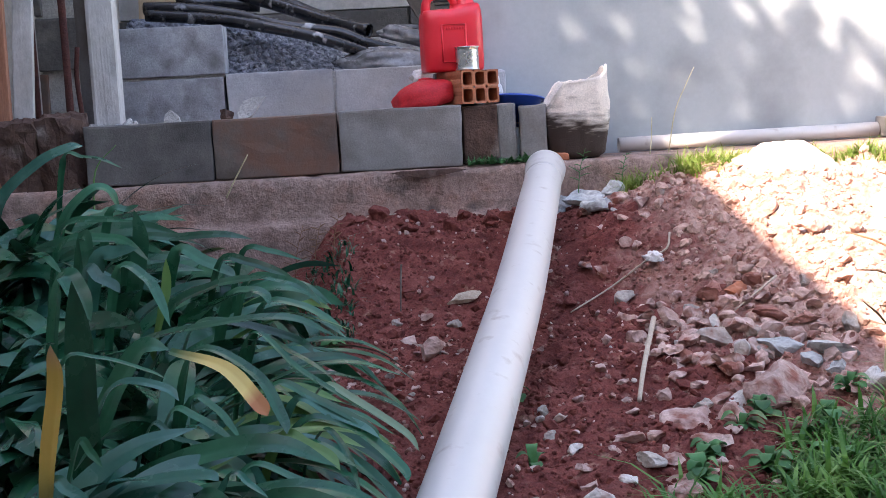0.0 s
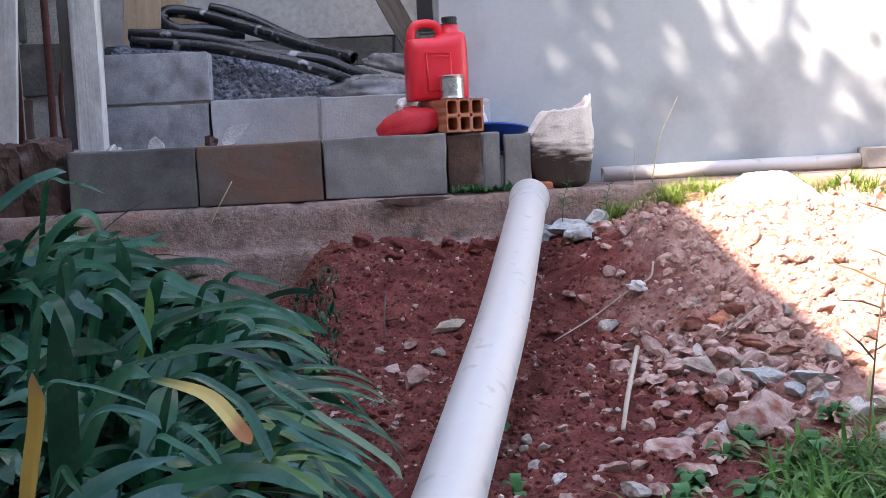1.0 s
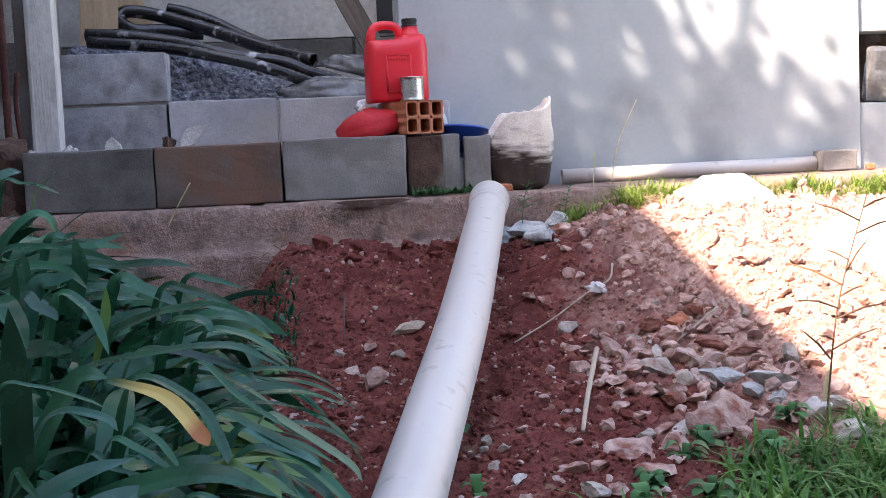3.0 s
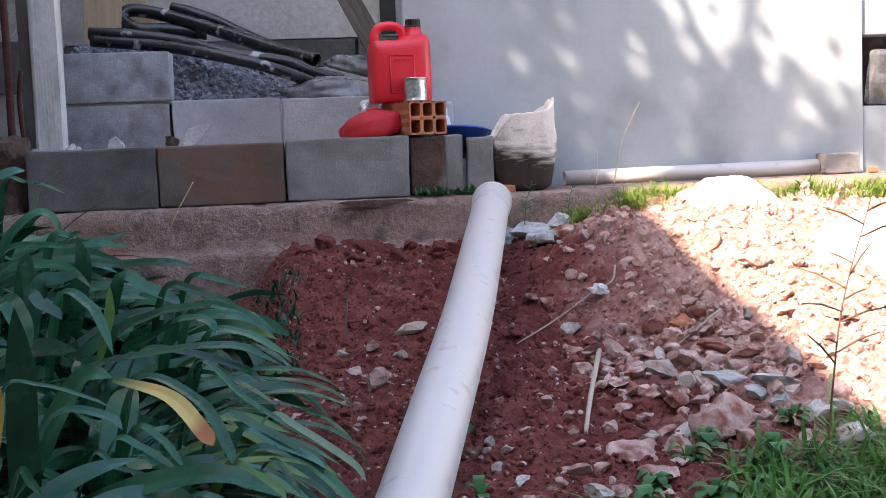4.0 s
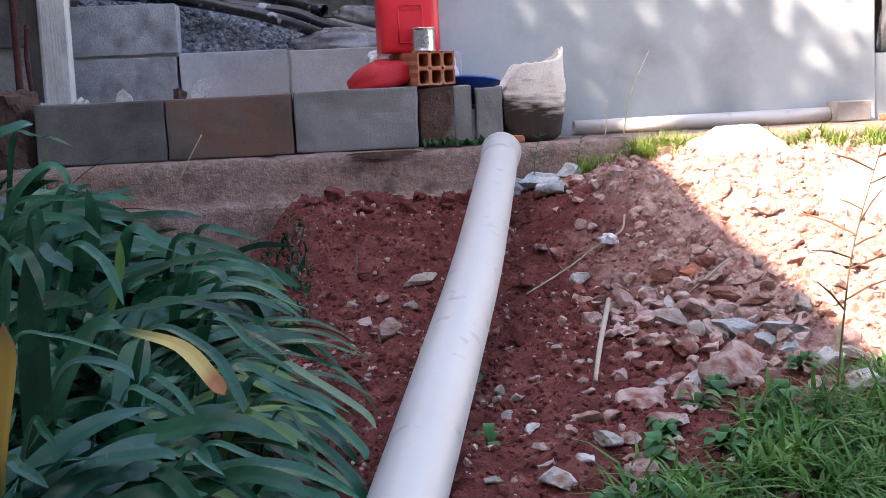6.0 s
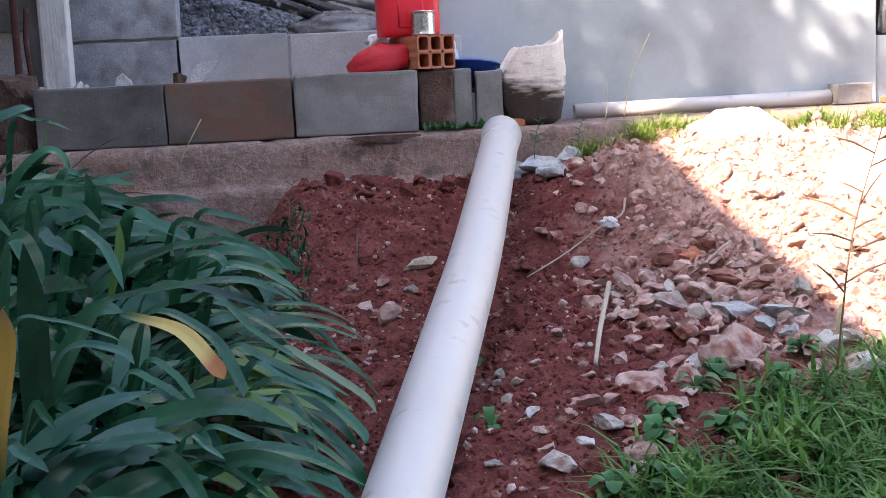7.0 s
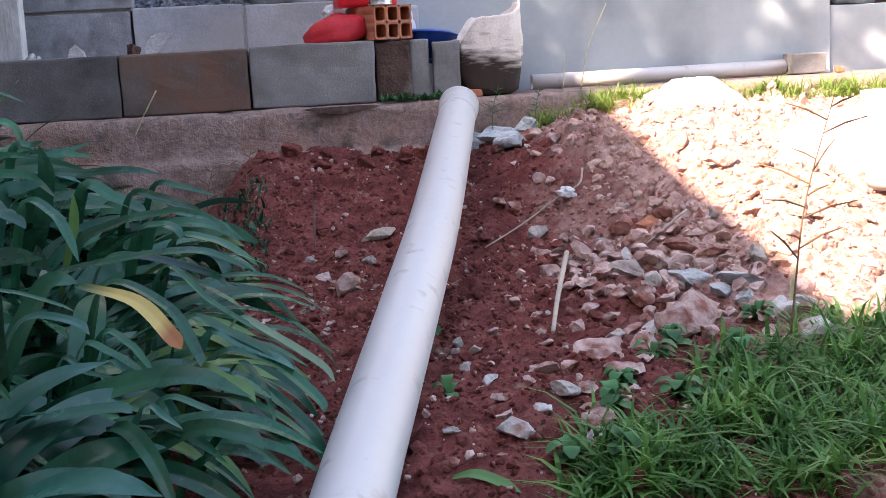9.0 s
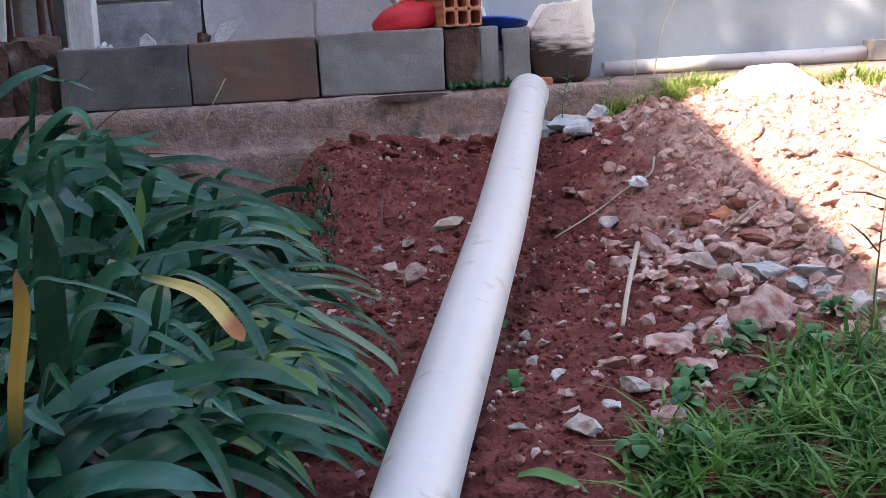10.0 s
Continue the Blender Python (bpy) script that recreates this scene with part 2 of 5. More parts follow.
def ground_z(x, y):
    z = float(ground_base(x, y))
    if -4 < y < 0.3 and -2 < x < 4:
        p = Vector((x, y, 0))
        far, pts = noise.voronoi(p * 20 + Vector((0.06 * noise.noise(p * 9), 0, 3)))
        z += (0.013 + 0.009 * float(sstep(0.9, 1.5, x))) * min(1.0, 2.2 * (far[1] - far[0])) * (0.4 + 1.2 * abs(noise.noise(pts[0] * 3)))
        z += 0.024 * noise.noise(p * 6) + 0.018 * noise.noise(p * 17 + Vector((3, 1, 0))) + 0.014 * abs(noise.noise(p * 38)) + 0.007 * noise.noise(p * 80)
    return z


def ground():
    xs = np.concatenate([[-300, -80, -20, -6, -2.5, -1.2], np.arange(-0.6, 2.7, 0.0105), [3, 3.6, 6, 20, 80, 300]])
    ys = np.concatenate([[-300, -80, -20, -8, -5, -4, -3.5, -3.1], np.arange(-2.8, 0.06, 0.0105), [0.3, 2, 8, 30, 100, 300]])
    verts = [(float(x), float(y), ground_z(float(x), float(y))) for y in ys for x in xs]
    w = len(xs)
    faces = [(j * w + i, j * w + i + 1, (j + 1) * w + i + 1, (j + 1) * w + i) for j in range(len(ys) - 1) for i in range(w - 1)]
    me = bpy.data.meshes.new("ground")
    me.from_pydata(verts, [], faces)
    for p in me.polygons:
        p.use_smooth = True
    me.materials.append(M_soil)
    return tagged(new("ground", me), "freshly dug red clay soil with crumbs and stones", "ground", kind="structure")


ground()

# ---- setting ----
def footing_strip():
    prof = [(0.46, -0.004), (0.3, 0.0), (0.15, 0.0), (0.05, 0.0), (0.0, 0.0), (-0.02, -0.001), (-0.03, -0.008), (-0.034, -0.03), (-0.034, -0.055), (-0.033, -0.08), (-0.034, -0.105), (-0.034, -0.128), (-0.04, -0.142), (-0.062, -0.15), (-0.072, -0.165), (-0.074, -0.2), (-0.076, -0.25), (-0.08, -0.5)]
    b = bmesh.new()
    rows = []
    for x in np.arange(-0.8, 4.6, 0.018):
        row = []
        for y, z in prof:
            p = Vector((x, y * 1.3, z * 1.3))
            a = 0.0 if y > 0.1 else (0.006 if z > -0.02 else 0.011)
            row.append(b.verts.new((x, y + a * noise.noise(p * 7) + a * 0.6 * noise.noise(p * 24), z + 0.7 * a * noise.noise(p * 9 + Vector((0, 5, 0))) - (0.006 if z > -0.02 and y < 0.1 and noise.noise(p * 11) > 0.35 else 0))))
        rows.append(row)
    for a, c in zip(rows, rows[1:]):
        for k in range(len(prof) - 1):
            b.faces.new((a[k], c[k], c[k + 1], a[k + 1]))
    bmesh.ops.recalc_face_normals(b, faces=b.faces)
    return part("footing", b, M_footing, smooth=True)


fo = footing_strip()
tagged(fo, "worn concrete footing strip stained by red soil", "footing", kind="structure")
wall = part("wall_north", box(1.645, 0.16, 3.2, (0.81 + 0.8225, 0.4, 1.55), 0.006), M_plaster)
tagged(wall, "smooth grey cement-rendered wall with dappled sun", "wall", kind="structure")
# Unseen walls, added so their top edges draw the soil's shadow lines.
hl = part("wall_west", box(0.2, 14, 3.0 + 0.6, (0, 0, 0)), M_greybrown)
hl.matrix_world = pose(-1.30, -3.0, 1.2, 0, 0, -8)
tagged(hl, "plain unseen wall added to shade the garden", "wall", kind="structure")
hb = part("wall_south", box(12, 0.2, 6.2), M_greybrown)
hb.matrix_world = pose(3.2, -5.6, 1.9)
tagged(hb, "plain unseen wall added to shade the garden", "wall", kind="structure")

# ---- dry-laid blocks ----
def block(x0, x1, y, z0, z1, mat, label, depth=0.14, turn=0.0, seed=1, name="concrete_block", group="row of blocks on the footing"):
    ob = part(name, box(x1 - x0, depth, z1 - z0, (0, 0, 0), 0.007, 0.0036, seed, 4), mat)
    ob.matrix_world = pose((x0 + x1) / 2, y + depth / 2, (z0 + z1) / 2, 0, 0, turn)
    return tagged(ob, label, "concrete block", group)


GREY = "grey concrete block laid dry on the footing"
block(-0.397, -0.004, 0.0, 0.002, 0.192, M_block_dark, "dark grey " + GREY[5:], seed=3)
block(0.001, 0.391, 0.0, 0.002, 0.192, M_block_brown, "brown-stained concrete block laid dry on the footing", seed=4)
block(0.397, 0.786, -0.004, 0.004, 0.196, M_block, "pale grey " + GREY[5:], turn=-0.6, seed=5)

# ---- pipe ----
AXIS = [(0.586 - 0.2, -2.95, -0.50), (0.521, -2.354, -0.398), (0.586, -2.089, -0.35), (0.674, -1.738, -0.283), (0.784, -1.286, -0.199), (0.933, -0.596, -0.078), (1.016, -0.194, -0.018)]
pipe = empty("drain_pipe", pose(0.6, -2.0, -0.4))
inv = pipe.matrix_world.inverted()
path = [inv @ q for q in spline(AXIS, 10)]
part("tube", tube(path, 0.0548, 40, 0.0025), M_pvc, pipe, smooth=True)
tagged(pipe, "long white plastic drain pipe with a belled end on dug soil", "pipe")
# bell end with its rubber groove
d = (path[-1] - path[-3]).normalized()
e = path[-1]
part("bell", tube([e - d * 0.16, e - d * 0.13, e - d * 0.1, e - d * 0.06, e - d * 0.02, e - d * 0.012, e + d * 0.012, e + d * 0.02], [0.0551, 0.056, 0.0575, 0.059, 0.0598, 0.0615, 0.062, 0.0602], 44, 0.004), M_pvc, pipe, smooth=True)
hole = part("lifting_hole", box(0.006, 0.008, 0.003, (0, 0, 0), 0.001), M_greybrown, pipe)
hole.location = e - d * 0.02 + Vector((0.03, 0, 0.054))

# ---- more materials ----
M_mortar = surf("pale_mortar", [(0.36, 0.35, 0.33), (0.5, 0.48, 0.45)], 16, 0.95, 0.7, 90, spec=0.2)
M_upper = surf("mortar_smeared_block", [(0.3, 0.305, 0.315), (0.42, 0.425, 0.435), (0.54, 0.54, 0.54)], 4, 0.92, 0.5, 80, spec=0.2, stain=((0.4, 0.39, 0.37), 6, 0.48, 0.75), depth=0.006, mottle=0.1)
M_column = surf("cement_column", [(0.3, 0.29, 0.275), (0.5, 0.48, 0.46), (0.36, 0.33, 0.3)], 6, 0.92, 0.4, 60, spec=0.2, stretch=(1.2, 1.2, 0.6), depth=0.006, mottle=0.1)
M_oldwall = surf("old_pale_wall", [(0.42, 0.4, 0.37), (0.52, 0.5, 0.47)], 3, 0.92, 0.3, 40, spec=0.2, stain=((0.3, 0.27, 0.24), 5, 0.55, 0.8))
M_darkblock = surf("damp_dark_block", [(0.09, 0.085, 0.08), (0.15, 0.14, 0.13)], 9, 0.9, 0.5, 70, spec=0.25, vary=0.15, stain=((0.24, 0.21, 0.19), 8, 0.6, 0.75))
M_clay = surf("fired_clay", [(0.36, 0.115, 0.06), (0.44, 0.16, 0.085), (0.4, 0.17, 0.11)], 20, 0.85, 0.3, 120, spec=0.25, depth=0.003)
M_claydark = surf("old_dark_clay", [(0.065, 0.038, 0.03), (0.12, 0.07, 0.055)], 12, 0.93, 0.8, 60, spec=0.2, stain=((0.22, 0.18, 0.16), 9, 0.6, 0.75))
M_redplastic = surf("red_plastic", [(0.74, 0.02, 0.035), (0.78, 0.028, 0.045)], 3, 0.36, 0.0, 60, spec=0.5, depth=0.002, mottle=0.02)
M_redcloth = surf("dark_red_cloth", [(0.4, 0.012, 0.018), (0.5, 0.018, 0.026)], 10, 0.6, 0.3, 160, spec=0.3, depth=0.003)
M_black = surf("black_plastic", [(0.012, 0.012, 0.014), (0.02, 0.02, 0.022)], 20, 0.45, 0.1, 90, spec=0.5)
M_hose = surf("black_poly_hose", [(0.006, 0.006, 0.008), (0.014, 0.014, 0.017)], 8, 0.26, 0.15, 60, spec=0.55, stain=((0.34, 0.33, 0.33), 15, 0.6, 0.68), depth=0.003)
M_steel = surf("tinned_steel", [(0.62, 0.62, 0.62), (0.72, 0.71, 0.7)], 30, 0.28, 0.05, 100, metal=1.0, depth=0.001, mottle=0.02)
M_blue = surf("blue_plastic", [(0.01, 0.06, 0.33), (0.015, 0.085, 0.42)], 9, 0.4, 0.05, 60, spec=0.5, mottle=0.02)
M_sack = surf("cream_woven_sack", [(0.68, 0.6, 0.53), (0.78, 0.71, 0.64)], 14, 0.75, 0.5, 220, spec=0.3, depth=0.004)
M_silver = surf("grey_plastic_sack", [(0.06, 0.058, 0.06), (0.22, 0.22, 0.23)], 8, 0.26, 0.3, 50, spec=0.5, stain=((0.05, 0.047, 0.045), 6, 0.5, 0.64), depth=0.005)
M_white = surf("white_cloth", [(0.66, 0.65, 0.64), (0.76, 0.75, 0.74)], 20, 0.8, 0.4, 100, spec=0.3)
M_gravel = surf("crushed_blue_gravel", [(0.06, 0.066, 0.08), (0.19, 0.2, 0.23), (0.38, 0.39, 0.42)], 38, 0.85, 0.4, 160, spec=0.3)
M_wood = surf("pale_board", [(0.44, 0.3, 0.18), (0.53, 0.38, 0.25)], 6, 0.75, 0.3, 60, spec=0.3, stretch=(9, 9, 0.8), stain=((0.3, 0.19, 0.11), 7, 0.62, 0.75), depth=0.003)
M_redwood = surf("reddish_plank", [(0.3, 0.12, 0.07), (0.42, 0.19, 0.12)], 6, 0.8, 0.3, 60, spec=0.25, stretch=(8, 8, 0.7), stain=((0.14, 0.06, 0.045), 6, 0.58, 0.72))
M_greywood = surf("weathered_plank", [(0.08, 0.065, 0.055), (0.17, 0.14, 0.12)], 7, 0.88, 0.5, 60, spec=0.2, stretch=(8, 8, 0.7), depth=0.004)
M_rust = surf("rusty_steel", [(0.05, 0.014, 0.012), (0.1, 0.03, 0.022)], 30, 0.85, 0.5, 120, metal=0.2)
M_teal = surf("teal_plastic", [(0.01, 0.3, 0.27), (0.02, 0.36, 0.33)], 10, 0.45, 0.1, 50)
M_stone = surf("pinkish_rubble", [(0.34, 0.2, 0.165), (0.52, 0.36, 0.315), (0.64, 0.5, 0.45)], 14, 0.93, 0.7, 90, spec=0.2, vary=0.2, stain=((0.25, 0.095, 0.07), 22, 0.48, 0.64))
M_redstone = surf("red_clay_lump", [(0.26, 0.1, 0.08), (0.38, 0.19, 0.155), (0.46, 0.27, 0.23)], 16, 0.94, 0.7, 90, spec=0.15, vary=0.15, stain=((0.18, 0.06, 0.045), 18, 0.55, 0.7))
M_whitestone = surf("pale_broken_plaster", [(0.46, 0.42, 0.39), (0.6, 0.56, 0.52), (0.7, 0.66, 0.62)], 14, 0.92, 0.6, 90, spec=0.2, vary=0.12, stain=((0.36, 0.2, 0.15), 20, 0.48, 0.66))
M_bluestone = surf("bluish_concrete_flake", [(0.3, 0.305, 0.3), (0.42, 0.43, 0.42), (0.52, 0.53, 0.52)], 18, 0.92, 0.6, 90, spec=0.2, vary=0.2, stain=((0.16, 0.15, 0.145), 12, 0.55, 0.7))
M_greystone = surf("broken_concrete", [(0.27, 0.24, 0.21), (0.4, 0.36, 0.32), (0.53, 0.48, 0.43)], 16, 0.93, 0.7, 90, spec=0.2, vary=0.18, stain=((0.28, 0.14, 0.105), 18, 0.48, 0.66))
M_palestone = surf("pale_dry_clod", [(0.4, 0.24, 0.19), (0.54, 0.38, 0.32)], 14, 0.95, 0.7, 80, spec=0.15, vary=0.15)
M_sand = surf("pale_lime_sand", [(0.58, 0.49, 0.42), (0.68, 0.6, 0.53)], 7, 0.95, 0.5, 70, spec=0.12)
M_stick = surf("dry_stick", [(0.36, 0.29, 0.22), (0.5, 0.42, 0.34)], 20, 0.85, 0.3, 100, stretch=(5, 5, 1))
M_drystalk = surf("brown_dry_stalk", [(0.17, 0.085, 0.045), (0.27, 0.15, 0.085)], 20, 0.85, 0.2, 100)
M_straw = surf("straw", [(0.5, 0.44, 0.26), (0.6, 0.55, 0.36)], 20, 0.75, 0.1, 80)


def leafmat(name, cols, rough=0.4, tip=None, length=0.4, trans=0.15, turns=(0.35, 0.6, 0.88)):
    m = surf(name, cols, 9, rough, 0.1, 60, spec=0.26, vary=0.28, depth=0.002, mottle=0.05)
    n, l = m.node_tree.nodes, m.node_tree.links
    bs = n["Principled BSDF"]
    if tip:
        tc = n.new("ShaderNodeTexCoord")
        ln = n.new("ShaderNodeVectorMath")
        ln.operation = "LENGTH"
        l.new(tc.outputs["Object"], ln.inputs[0])
        mr = n.new("ShaderNodeMapRange")
        mr.inputs[2].default_value = length
        l.new(ln.outputs["Value"], mr.inputs[0])
        rp = n.new("ShaderNodeValToRGB")
        els = rp.color_ramp.elements
        els[0].position, els[0].color = turns[0], (*cols[0], 1)
        els[1].position, els[1].color = 1.0, (*tip[1], 1)
        k = els.new(turns[1])
        k.color = (*tip[0], 1)
        k = els.new(turns[2])
        k.color = (*tip[0], 1)
        l.new(mr.outputs[0], rp.inputs[0])
        l.new(rp.outputs[0], bs.inputs["Base Color"])
    tr = n.new("ShaderNodeBsdfTranslucent")
    src = bs.inputs["Base Color"].links[0].from_socket
    l.new(src, tr.inputs["Color"])
    mx = n.new("ShaderNodeMixShader")
    mx.inputs[0].default_value = trans
    l.new(bs.outputs[0], mx.inputs[1])
    l.new(tr.outputs[0], mx.inputs[2])
    l.new(mx.outputs[0], n["Material Output"].inputs["Surface"])
    return m


M_leaf = leafmat("strap_leaf", [(0.004, 0.046, 0.022), (0.008, 0.076, 0.038), (0.02, 0.115, 0.058)], 0.28, trans=0.08)
M_leaf_blue = leafmat("waxy_strap_leaf", [(0.01, 0.068, 0.046), (0.022, 0.105, 0.075), (0.045, 0.14, 0.1)], 0.25, trans=0.08)
M_leaf_pale = leafmat("pale_strap_leaf", [(0.1, 0.17, 0.1), (0.17, 0.25, 0.15)], 0.35, trans=0.1)
M_leaf_light = leafmat("young_strap_leaf", [(0.06, 0.15, 0.045), (0.1, 0.21, 0.06)], 0.4)
M_leaf_yellow = leafmat("yellowing_leaf", [(0.05, 0.12, 0.05), (0.07, 0.14, 0.06)], 0.45, ((0.66, 0.5, 0.17), (0.42, 0.16, 0.06)), 0.17, turns=(0.05, 0.4, 0.86))
M_leaf_dead = leafmat("withered_leaf", [(0.05, 0.12, 0.05), (0.07, 0.14, 0.06)], 0.6, ((0.46, 0.3, 0.07), (0.36, 0.2, 0.14)), 0.36)
M_grass = leafmat("lawn_grass", [(0.022, 0.09, 0.022), (0.065, 0.19, 0.04), (0.17, 0.32, 0.08)], 0.42, trans=0.35)
# Lighter yellow-green copy of the grass, with the strip's sunlight in its colour.
M_grass_sunlit = leafmat("sunlit_grass", [(0.12, 0.2, 0.04), (0.2, 0.29, 0.06), (0.3, 0.36, 0.1)], 0.55, trans=0.35)
M_weed = leafmat("broad_weed", [(0.03, 0.13, 0.045), (0.07, 0.2, 0.07)], 0.5, trans=0.2)
M_tree = leafmat("tree_leaf", [(0.03, 0.09, 0.03), (0.05, 0.12, 0.04)], 0.5)


# ---- stone and clod meshes ----
def ico(sub):
    b = bmesh.new()
    bmesh.ops.create_icosphere(b, subdivisions=sub, radius=1)
    v = np.array([q.co[:] for q in b.verts])
    f = [[q.index for q in p.verts] for p in b.faces]
    b.free()
    return v, f


ICO1, ICO2, ICO3 = ico(1), ico(2), ico(3)


def stone_mesh(name, size, flat, seed, material):
    """An angular broken stone: a ball cut by random planes, then roughened."""
    rng = np.random.RandomState(seed)
    v = ICO3[0].copy()
    for _ in range(10):
        nrm = rng.normal(size=3)
        nrm /= np.linalg.norm(nrm)
        cut = rng.uniform(0.26, 0.72)
        over = (v @ nrm) - cut
        v -= np.outer(np.clip(over, 0, None), nrm)
    v *= np.array([1, rng.uniform(0.65, 0.95), flat]) * size / 2 / 0.8
    for k in range(len(v)):
        q = Vector(v[k]) / size
        v[k] += np.array(noise.noise_vector(q * 3 + Vector((seed, 0, 0)))[:]) * size * 0.08 + np.array(noise.noise_vector(q * 9 + Vector((0, seed, 0)))[:]) * size * 0.04
    me = bpy.data.meshes.new(name)
    me.from_pydata(v.tolist(), [], ICO3[1])
    me.materials.append(material)
    return me


def scatter(name, places, sizes, seed, material, label, category, template=None, flat=(0.6, 1.0)):
    """Many small rocks in one mesh."""
    rng = np.random.RandomState(seed)
    tv, tf = template or ICO1
    tf = np.array(tf)
    n, k = len(places), len(tv)
    allv = np.empty((n, k, 3))
    for i, (p, s) in enumerate(zip(places, sizes)):
        w = tv * (1 + rng.uniform(-0.32, 0.25, (k, 1)))
        w = w * np.array([1, rng.uniform(0.6, 1), rng.uniform(*flat)]) * s / 2
        q = np.array(Euler(rng.uniform(-3, 3, 3) * (0.25, 0.25, 1)).to_matrix())
        allv[i] = w @ q.T + p
    f = (tf[None] + (np.arange(n) * k)[:, None, None]).reshape(-1, 3)
    me = bpy.data.meshes.new(name)
    me.from_pydata(allv.reshape(-1, 3).tolist(), [], f.tolist())
    me.materials.append(material)
    return tagged(new(name, me), label, category, kind="stuff")


def on_ground(rng, n, x0, x1, y0, y1, lift=0.0):
    return [(x, y, ground_z(x, y) + lift) for x, y in zip(rng.uniform(x0, x1, n), rng.uniform(y0, y1, n))]


# ---- terrace behind the blocks ----
fill = part("ground_fill", box(1.22, 0.62, 0.3, (0.17, 0.45, 0.03), 0.01, 0.012, 4, 14), M_footing)
tagged(fill, "rubble and earth fill behind the block row", "fill", kind="structure")
uw = empty("block_wall", pose(0.2, 0.75, 0.18))


def wall_block(x0, x1, z0, z1, mat, seed, y=0.72):
    b = part("block", box(x1 - x0, 0.14, z1 - z0, (0, 0, 0), 0.005, 0.003, seed, 4), mat, uw)
    b.matrix_world = pose((x0 + x1) / 2, y + 0.07, (z0 + z1) / 2)


wall_block(-0.42, -0.028, 0.165, 0.35, M_block_pale, 11)
wall_block(-0.018, 0.375, 0.165, 0.358, M_upper, 12)
wall_block(0.385, 0.86, 0.165, 0.352, M_upper, 13)
wall_block(-0.412, -0.018, 0.36, 0.54, M_block_pale, 14, 0.715)
tagged(uw, "low wall of grey concrete blocks with smeared mortar", "wall")
J = bmesh.new()
box(0.012, 0.12, 0.19, (0.38, 0.79, 0.255), 0.002, 0.002, 3, 0, J)
box(0.4, 0.11, 0.012, (-0.22, 0.785, 0.354), 0.002, 0.001, 3, 0, J)
bmesh.ops.translate(J, vec=(-0.2, -0.75, -0.18), verts=J.verts)
part("mortar", J, M_mortar, uw)

bw = empty("wall_back", pose(0.2, 1.6, 0))
tagged(bw, "old pale wall over damp dark block courses", "wall", kind="structure")
b = part("render_coat", box(3.2, 0.14, 2.6, (0, 0.09, 0.645 + 1.3), 0.004), M_oldwall, bw)
for r, z in enumerate((0.51, 0.39, 0.27)):
    for k in range(8):
        x0 = -1.5 + k * 0.4 + (0.17 if r % 2 else 0.02)
        q = part("block", box(0.388, 0.15, 0.118, (x0 + 0.195, 0.08, z + 0.07), 0.004, 0.002, k + 9 * r, 2), M_darkblock if r == 0 else M_mortar, bw)
part("mortar", box(3.2, 0.1, 0.6, (0.0, 0.085, 0.34)), M_darkblock, bw)

col = empty("wall_column", pose(-0.385, 0.42, 0.17))
part("shaft", box(0.088, 0.12, 3.0, (-0.006, 0, 1.48), 0.012, 0.006, 3, 6), M_column, col)
part("flank", box(0.05, 0.08, 3.0, (-0.073, 0.03, 1.48), 0.008, 0.005, 8, 6), M_block, col)
for k in range(10):
    sz = 0.035 + 0.02 * (k % 3)
    lm = new("mortar_lump", stone_mesh("mortar_lump", sz, 0.8, 640 + k, M_mortar))
    lm.parent = col
    lm.location = (-0.06 + 0.016 * k, -0.085 + 0.015 * math.sin(k * 2.3), 0.014)
    lm.rotation_euler = (k, k * 2, k * 3)
tagged(col, "rough cement column with spilled mortar at its foot", "column", kind="structure")

lw = empty("wall_left", pose(-1.03, 0.75, 0))
tagged(lw, "dark grey block wall behind the column", "wall", kind="structure")
for r in range(8):
    for k in range(3):
        part("block", box(0.385, 0.14, 0.188, (-0.42 + k * 0.395 - (0.19 if r % 2 else 0), 0, 0.1 + r * 0.198), 0.005, 0.003, r * 3 + k, 2), M_block_brown if r < 2 else M_darkblock, lw)
part("mortar", box(1.3, 0.11, 1.7, (-0.1, 0.01, 0.85)), M_mortar, lw)

# old clay pier with rusted bars standing out of it
pier = empty("clay_pier", pose(-0.545, 0.12, -0.03))
for k in (0, 1):
    part("lump", box(0.132, 0.2, 0.262 + 0.012 * k, (-0.07 + 0.125 * k, 0.01 * k, 0.125), 0.034, 0.02, 6 + 5 * k, 7), M_claydark, pier)
tagged(pier, "stump of an eroded dark brown clay pier", "pier")
for x, y, h, t in ((-0.42, -0.16, 0.24, 8), (-0.49, -0.2, 0.2, -20)):
    o = part("broken_brick", box(0.09, 0.06, h, (0, 0, h / 2), 0.008, 0.008, 7, 4), M_clay)
    o.matrix_world = pose(x, y, ground_z(x, y) - 0.01, 4, 5, t)
    tagged(o, "broken orange clay brick standing behind the plants", "brick", "broken bricks")
for x, y, r, h in ((-0.5, 0.3, 0.0125, 1.6), (-0.47, 0.33, 0.008, 0.36), (-0.617, 0.34, 0.012, 1.6)):
    bar = part("steel_bar", tube(spline([(0, 0, 0), (0.004, 0, h * 0.3), (-0.004, 0, h * 0.7), (0.006, 0, h)], 6), r, 10), M_rust, smooth=True)
    bar.matrix_world = pose(x, y, 0.1)
    tagged(bar, "rusty reinforcing bar standing beside the column", "steel bar", "reinforcing bars")
post = part("fence_post", box(0.062, 0.03, 1.5, (0, 0, 0.75), 0.004, 0.003, 2, 3), M_column)
post.matrix_world = pose(-0.645, 0.24, 0.05, 0, 4, 0)
